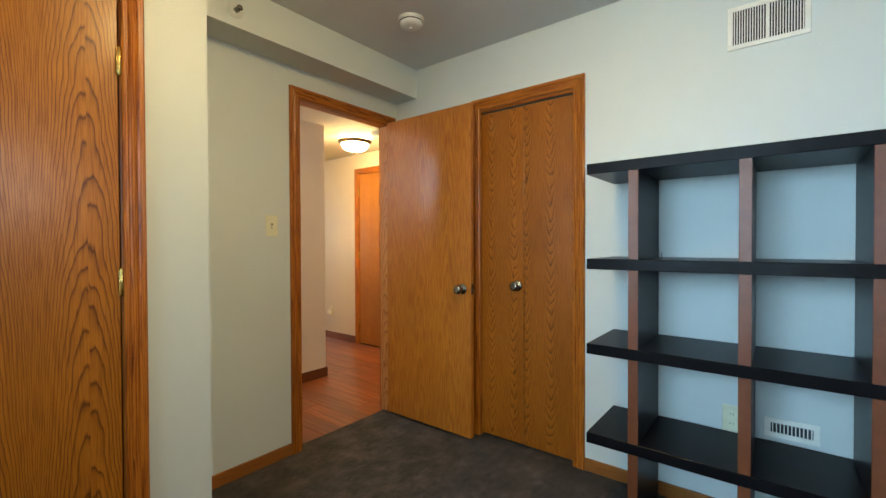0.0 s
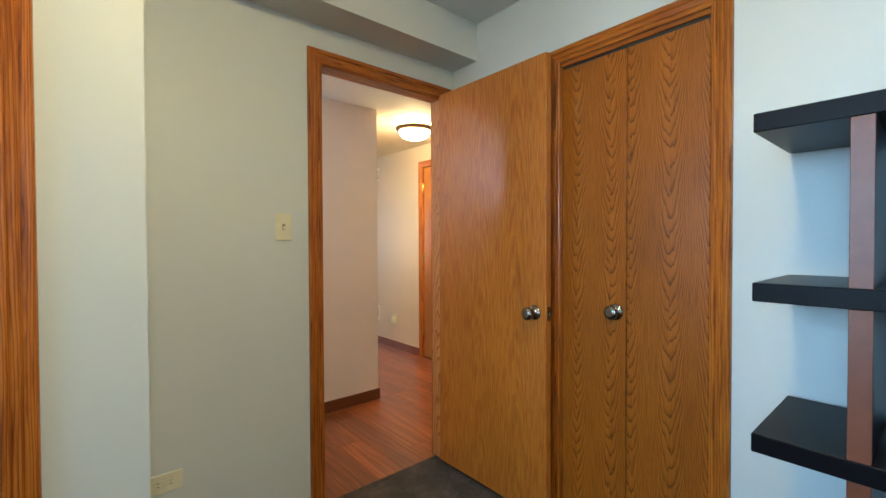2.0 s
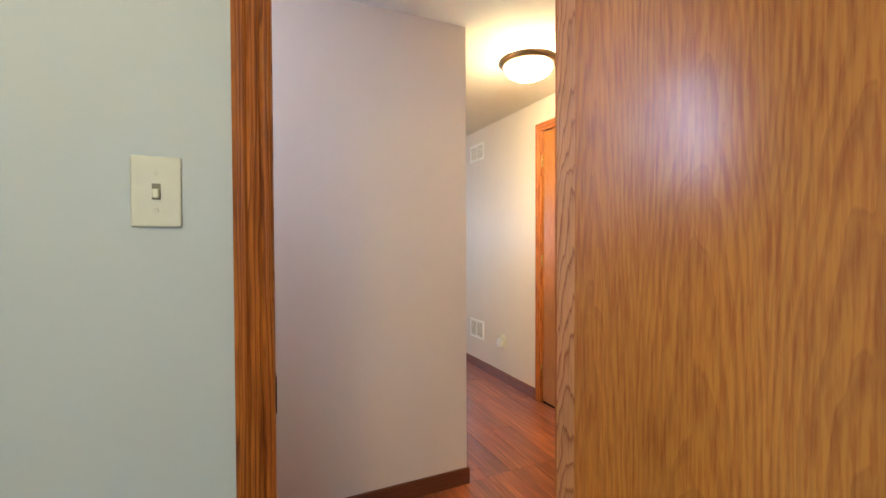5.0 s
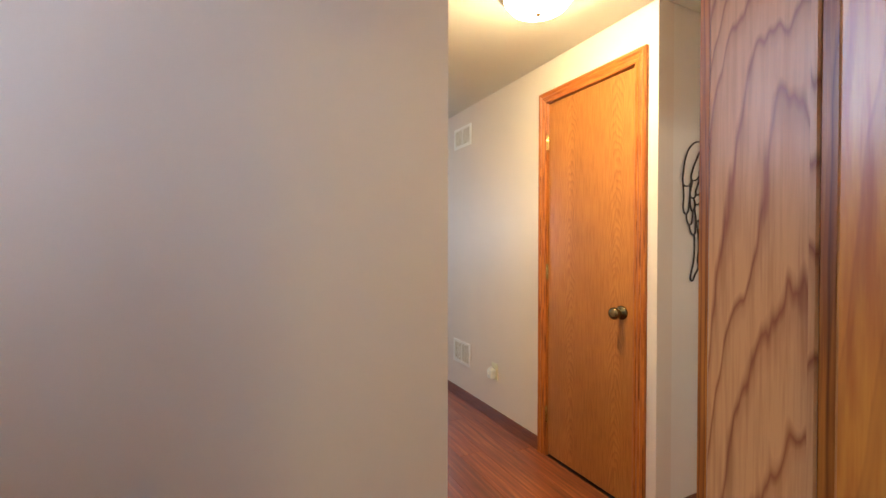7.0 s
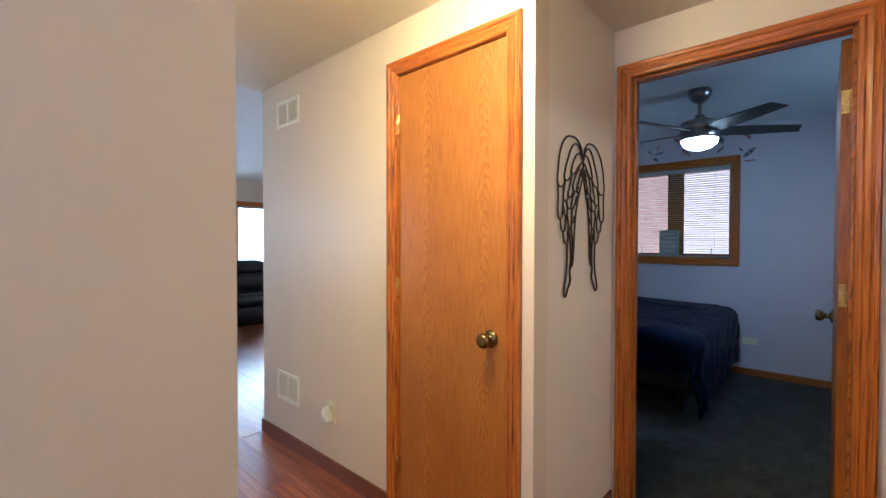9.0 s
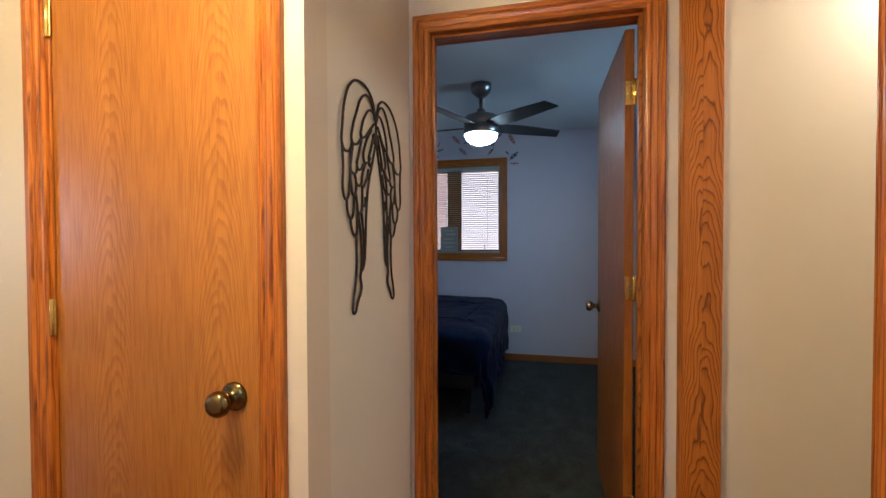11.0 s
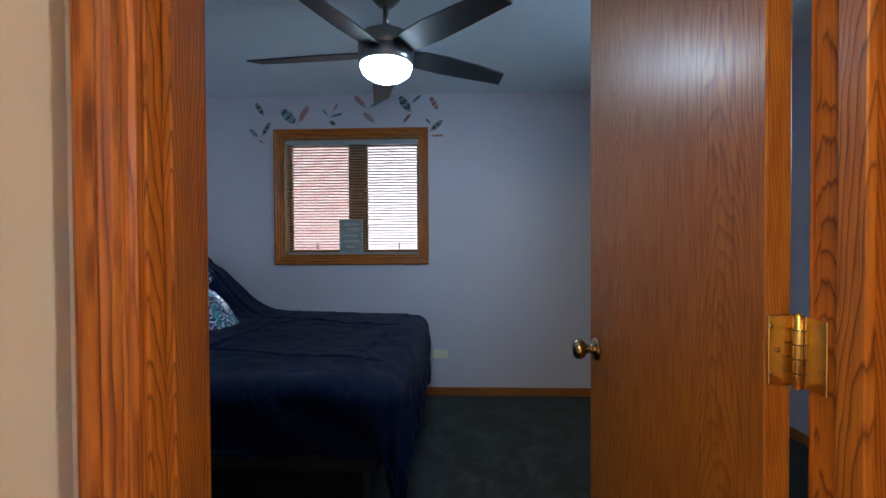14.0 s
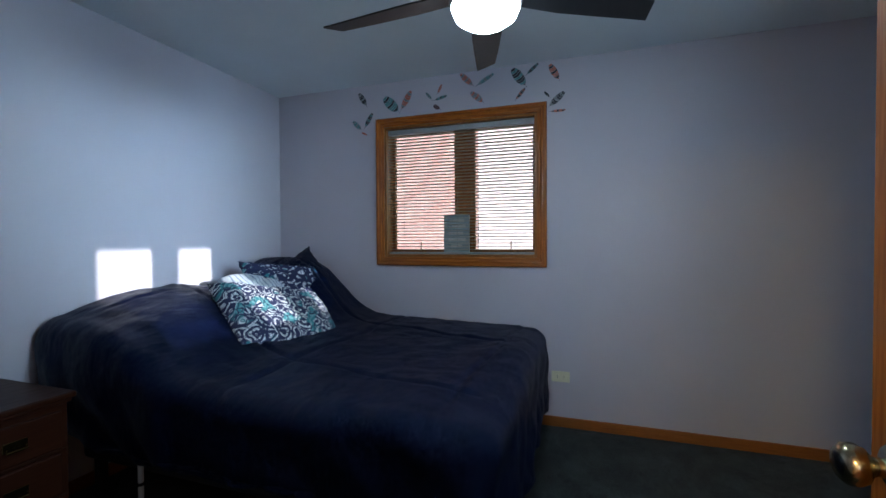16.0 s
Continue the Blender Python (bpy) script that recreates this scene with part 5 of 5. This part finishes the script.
for y, z, size, lean, a, b, wide in (
        (4.595, 2.288, 0.116, -33, BLACK, GREY, 0.2), (4.358, 2.225, 0.160, -46, TEAL, BLACK, 0.27),
        (4.242, 2.244, 0.147, 32, CORAL, GREY, 0.18), (4.064, 2.256, 0.068, -40, GREY, TEAL, 0.16),
        (3.982, 2.296, 0.068, 28, CORAL, CORAL, 0.14), (3.975, 2.233, 0.094, 76, TEAL, BLACK, 0.13),
        (4.004, 2.170, 0.056, -56, PLUM, PLUM, 0.3), (3.782, 2.335, 0.125, -45, CORAL, GREY, 0.18),
        (3.653, 2.321, 0.130, 61, TEAL, GREY, 0.12), (3.709, 2.207, 0.117, -48, GREY, CORAL, 0.2)):
    feather(y, z, size, lean, a, b, wide)
for y, z, size, lean, a, b, wide in (
        (3.421, 2.307, 0.149, -36, BLACK, TEAL, 0.24), (3.335, 2.350, 0.095, 50, BLACK, TEAL, 0.13),
        (3.193, 2.311, 0.119, -29, CORAL, BLACK, 0.2), (3.414, 2.195, 0.092, 42, BLACK, CORAL, 0.14),
        (3.240, 2.173, 0.050, -42, BLACK, BLACK, 0.16), (3.181, 2.134, 0.126, 49, BLACK, GREY, 0.18),
        (3.173, 2.060, 0.095, 89, CORAL, BLACK, 0.1), (4.646, 2.099, 0.096, -46, TEAL, GREY, 0.2),
        (4.549, 2.128, 0.118, 33, BLACK, TEAL, 0.17), (4.583, 2.031, 0.056, -64, CORAL, CORAL, 0.12)):
    feather(y, z, size, lean, a, b, wide)

# ---- living room ----
M_LEATHER = plain("black_leather", (0.006, 0.006, 0.007), 0.26, 0, 0.3, 14, 0.35)
sofa = thing("recliner_sofa", "black leather reclining sofa in front of the window", "sofa", place=(4.37, 9.0, 0))


def cushion(x0, x1, y0, y1, z0, z1, r):
    bm = box(x0, x1, y0, y1, z0, z1, r, 5)
    for fc in bm.faces:
        fc.smooth = True
    return bm


part("base", cushion(0.10, 2.1, 0.08, 0.95, 0.0, 0.32, 0.04), M_LEATHER, sofa)
for x in (0.02, 1.92):
    arm = part("arm", cushion(x, x + 0.30, 0.0, 0.95, 0.05, 0.56, 0.13), M_LEATHER, sofa)
    part("arm_pad", cushion(x - 0.03, x + 0.33, -0.05, 0.72, 0.36, 0.66, 0.149), M_LEATHER, arm)
for x in (0.31, 1.115):
    part("seat_cushion", cushion(x, x + 0.80, 0.0, 0.62, 0.28, 0.50, 0.08), M_LEATHER, sofa)
    part("foot_panel", cushion(x, x + 0.80, -0.02, 0.06, 0.08, 0.30, 0.03), M_LEATHER, sofa)
    back = part("back_cushion", cushion(x, x + 0.80, 0.55, 0.92, 0.42, 0.80, 0.10), M_LEATHER, sofa)
    part("head_pillow", cushion(x + 0.01, x + 0.79, 0.56, 0.90, 0.70, 0.98, 0.11), M_LEATHER, back)
part("back_panel", cushion(0.36, 1.9, 0.86, 1.0, 0.10, 0.90, 0.05), M_LEATHER, sofa)

M_STAND = plain("red_brown_stand", (0.20, 0.075, 0.03), 0.45, 0, 0.15, 25)
M_LEAF = plain("potted_leaf", (0.07, 0.16, 0.05), 0.45, 0, 0.35, 30, 0)
M_SOIL = plain("potting_soil", (0.03, 0.022, 0.016), 0.95, 0, 0.3, 90, 0.3)
stand = thing("plant_stand", "low red-brown wooden plant stand crowded with pots", "plant stand", place=(3.98, 9.26, 0))
for z in (0.085, 0.52):
    part("shelf", box(-0.40, 0.36, -0.16, 0.16, z - 0.025, z, 0.004), M_STAND, stand)
for x in (-0.38, 0.34):
    for y in (-0.135, 0.135):
        part("post", box(x - 0.018, x + 0.018, y - 0.018, y + 0.018, 0, 0.545 if y < 0 else 0.74, 0.003), M_STAND, stand)
part("back_rail", box(-0.362, 0.322, 0.128, 0.142, 0.69, 0.735, 0.003), M_STAND, stand)


def potted_plant(x, y, z, pot_r, pot_h, spread, tall, count, m_pot, label, seed):
    """A tapered pot with soil and a rosette of arching pointed leaves."""
    rg = random.Random(seed)
    p = thing("potted_plant", label, "plant", "plants on the stand", (x, y, z))
    part("pot", spun([(0, 0), (pot_r * 0.72, 0), (pot_r, pot_h * 0.9), (pot_r * 1.06, pot_h * 0.9), (pot_r * 1.06, pot_h), (pot_r * 0.94, pot_h), (pot_r * 0.9, pot_h * 0.86)], 20), m_pot, p)
    part("soil", spun([(0, pot_h * 0.87), (pot_r * 0.9, pot_h * 0.86), (pot_r * 0.88, pot_h * 0.8), (0, pot_h * 0.8)], 16), M_SOIL, p)
    bm = bmesh.new()
    for _ in range(count):
        a, reach, lift, wide = rg.uniform(0, 6.283), spread * rg.uniform(0.25, 1.15), tall * rg.uniform(0.3, 1.1), rg.uniform(0.018, 0.040)
        ca, sa = math.cos(a), math.sin(a)
        last = None
        for k in range(6):
            t = k / 5
            rr, zz = reach * t, pot_h * 0.85 + lift * (1.9 * t - 1.1 * t * t)
            w = wide * (0.12 if t < 0.3 else math.sin(math.pi * min(1.0, (t - 0.2) / 0.8)) + 0.05)
            row = [bm.verts.new((ca * rr - sa * o, sa * rr + ca * o, zz + abs(o) * 0.3)) for o in (-w, 0, w)]
            if last:
                for i in (0, 1):
                    bm.faces.new((last[i], last[i + 1], row[i + 1], row[i])).smooth = True
            last = row
    part("leaves", bm, M_LEAF, p)


M_CLAY = plain("terracotta_pot", (0.34, 0.14, 0.08), 0.8)
for x, y, z, pr, ph, sp_, tl, n, m_pot, label, seed in (
        (4.25, 9.24, 0.52, 0.055, 0.09, 0.18, 0.26, 90, M_WHITE, "leafy green plant in a small white pot", 3),
        (4.07, 9.27, 0.52, 0.07, 0.11, 0.24, 0.30, 130, M_DARK, "bushy green plant in a dark pot", 4),
        (3.86, 9.25, 0.52, 0.065, 0.11, 0.24, 0.32, 130, M_CLAY, "bushy green plant in a terracotta pot", 5),
        (3.68, 9.24, 0.52, 0.055, 0.10, 0.22, 0.32, 100, M_WHITE, "leafy green plant in a small white pot", 6),
        (4.22, 9.24, 0.085, 0.05, 0.08, 0.12, 0.26, 50, M_VENT, "small green plant in a cream pot", 7),
        (4.06, 9.22, 0.085, 0.045, 0.09, 0.13, 0.24, 50, M_CLAY, "small green plant in a terracotta pot", 8),
        (3.88, 9.25, 0.085, 0.06, 0.10, 0.15, 0.26, 60, M_DARK, "green plant in a dark pot", 9)):
    potted_plant(x, y, z, pr, ph, sp_, tl, n, m_pot, label, seed)

vine = thing("metal_wall_vine", "dark bronze curled vine with round leaves on the wall", "wall art", place=(4.43, 10.70, 1.53))


def vine_rod(name, pts, r=0.006):
    cu = bpy.data.curves.new(name, 'CURVE')
    cu.dimensions, cu.bevel_depth, cu.bevel_resolution, cu.resolution_u, cu.use_fill_caps = '3D', r, 2, 6, True
    sp2 = cu.splines.new('BEZIER')
    sp2.bezier_points.add(len(pts) - 1)
    for b, (x, z) in zip(sp2.bezier_points, pts):
        b.co = (x, -0.018, z)
        b.handle_left_type = b.handle_right_type = 'AUTO'
    tmp = bpy.data.objects.new(name, cu)
    me = bpy.data.meshes.new_from_object(tmp)
    bpy.data.objects.remove(tmp)
    me.materials.append(M_BRONZE)
    ob = new(name, me)
    ob.parent = vine
    return ob


vine_rod("stem", [(0.08, -0.40), (-0.02, -0.22), (-0.06, 0.0), (-0.02, 0.2), (0.02, 0.36)], 0.008)
for z, side, size in ((-0.30, 1, 0.11), (-0.17, -1, 0.12), (-0.05, 1, 0.14), (0.08, -1, 0.13), (0.17, 1, 0.12), (0.31, 1, 0.12), (0.25, -1, 0.11)):
    x0 = -0.04
    curl = vine_rod("curl", [(x0, z - 0.05), (x0 + side * size * 0.7, z - 0.03), (x0 + side * size * 1.25, z + 0.03), (x0 + side * size, z + 0.085), (x0 + side * size * 0.6, z + 0.06)], 0.0045)
    part("leaf", spun([(0, -0.030), (0.026, -0.026), (0.034, -0.020), (0.026, -0.014), (0, -0.012)], 16, (x0 + side * size * 0.6, 0, z + 0.06), "y"), M_BRONZE, curl)
part("hanger", box(-0.052, -0.032, -0.014, 0.0, -0.01, 0.02, 0.002, 1), M_BRONZE, vine)

# ---- outside ----
def brick_mat(name):
    m, nt, b = mat(name, 0.9)
    v = coords(nt)
    mp = nt.nodes.new("ShaderNodeMapping")
    mp.inputs["Rotation"].default_value = (radians(90), 0, radians(90))
    nt.links.new(v, mp.inputs[0])
    br = nt.nodes.new("ShaderNodeTexBrick")
    for k, c in (("Color1", (0.44, 0.25, 0.24)), ("Color2", (0.48, 0.31, 0.30)), ("Mortar", (0.52, 0.44, 0.44))):
        br.inputs[k].default_value = (*c, 1)
    br.inputs["Scale"].default_value = 1.0
    br.inputs["Brick Width"].default_value = 0.21
    br.inputs["Row Height"].default_value = 0.075
    br.inputs["Mortar Size"].default_value = 0.009
    sep = nt.nodes.new("ShaderNodeSeparateXYZ")
    cmb = nt.nodes.new("ShaderNodeCombineXYZ")
    nt.links.new(v, sep.inputs[0])
    nt.links.new(sep.outputs[1], cmb.inputs[0])
    nt.links.new(sep.outputs[2], cmb.inputs[1])
    nt.links.new(cmb.outputs[0], br.inputs["Vector"])
    nt.links.new(mix(nt, 0.5, br.outputs["Color"], ramp(nt, noise_tex(nt, v, 3, 4), [(0.3, (0.8, 0.78, 0.76)), (0.7, (1.1, 1.1, 1.1))]), 'MULTIPLY'), b.inputs["Base Color"])
    bump(nt, b, br.outputs["Fac"], 0.5, -0.006)
    return m


house = thing("brick_house", "neighbouring red brick house seen through the blinds", "house", place=(11.5, 8.0, -0.6), turn=45)
part("wall", box(0, 0.3, -3.65, 8, 0, 6.0), brick_mat("red_brick"), house)
# Pale lapped boards in place of brick, added to whiten the right pane's view.
bm = bmesh.new()
for k in range(40):
    z = 0.15 * k
    vs = [bm.verts.new(p) for p in ((-0.03, -8.0, z), (0.0, -8.0, z + 0.15), (0.2, -8.0, z + 0.15), (0.2, -8.0, z), (-0.03, -3.65, z), (0.0, -3.65, z + 0.15), (0.2, -3.65, z + 0.15), (0.2, -3.65, z))]
    for q in ((0, 1, 2, 3), (7, 6, 5, 4), (0, 4, 5, 1), (1, 5, 6, 2), (2, 6, 7, 3), (3, 7, 4, 0)):
        bm.faces.new([vs[i] for i in q])
bmesh.ops.recalc_face_normals(bm, faces=bm.faces[:])
part("siding", bm, plain("pale_pink_boards", (0.64, 0.56, 0.60), 0.7, 0, 0.06, 3, 0), house, "pale lapped boards added to whiten the view through the window")
part("fascia", box(-0.35, 0.4, -5.5, 8.3, 6.0, 6.22, 0.01), M_WHITE, house, "white painted fascia board")
part("roof", box(-0.30, 5, -5.5, 8.3, 6.22, 6.35), plain("grey_shingles", (0.12, 0.12, 0.12), 0.9), house)
ground = structure(part("ground", box(-300, 300, -300, 300, -0.75, -0.60), plain("lawn", (0.07, 0.10, 0.035), 0.95, 0, 0.3, 2.0, 0.5)), "grass lawn round the house", "ground")

# ---- plank floors, piece by piece ----


def plank_shape(w, l):
    bm = bmesh.new()
    add_box(bm, 0, w - 0.0012, 0, l - 0.0012, -0.008, 0.0)
    top = [e for e in bm.edges if all(v.co.z > -0.001 for v in e.verts)]
    bmesh.ops.bevel(bm, geom=top, offset=0.0012, segments=1, affect='EDGES')
    me = bpy.data.meshes.new("plank")
    bm.to_mesh(me)
    bm.free()
    me.materials.append(M_PLANK)
    return me


shapes = {}
rng = random.Random(5)
W = 0.145


def lay(x0, x1, y0, y1, parent):
    col = math.floor((x0 - 0.70) / W)
    x = 0.70 + col * W
    while x < x1 - 1e-4:
        xa, xb = max(x, x0), min(x + W, x1)
        y = y0 - (0.37 * (round((x - 0.7) / W) * 2 % 7) % 1.2)
        while y < y1 - 1e-4:
            ya, yb = max(y, y0), min(y + 1.2, y1)
            if yb - ya > 0.01 and xb - xa > 0.004:
                key = (round(xb - xa, 3), round(yb - ya, 3))
                if key not in shapes:
                    shapes[key] = plank_shape(*key)
                ob = new("plank", shapes[key])
                ob.parent = parent
                ob.location = (xa, ya, 0.0)
            y += 1.2
        x += W


lay(0.70, 4.27, 2.40, 3.395, sub)
lay(2.462, 3.475, 3.395, 5.445, sub)
bm = bmesh.new()
x = 1.0
while x < 8.1:
    y = 5.445 - rng.random() * 1.1
    while y < 10.7:
        ya, yb, xb = max(y, 5.445), min(y + 1.2, 10.7), min(x + W, 8.1)
        if yb - ya > 0.02:
            add_box(bm, x, xb - 0.0012, ya, yb - 0.0012, -0.008, 0.0)
        y += 1.2
    x += W
tagged(part("planks", bm, M_PLANK, sub2), kind="stuff")
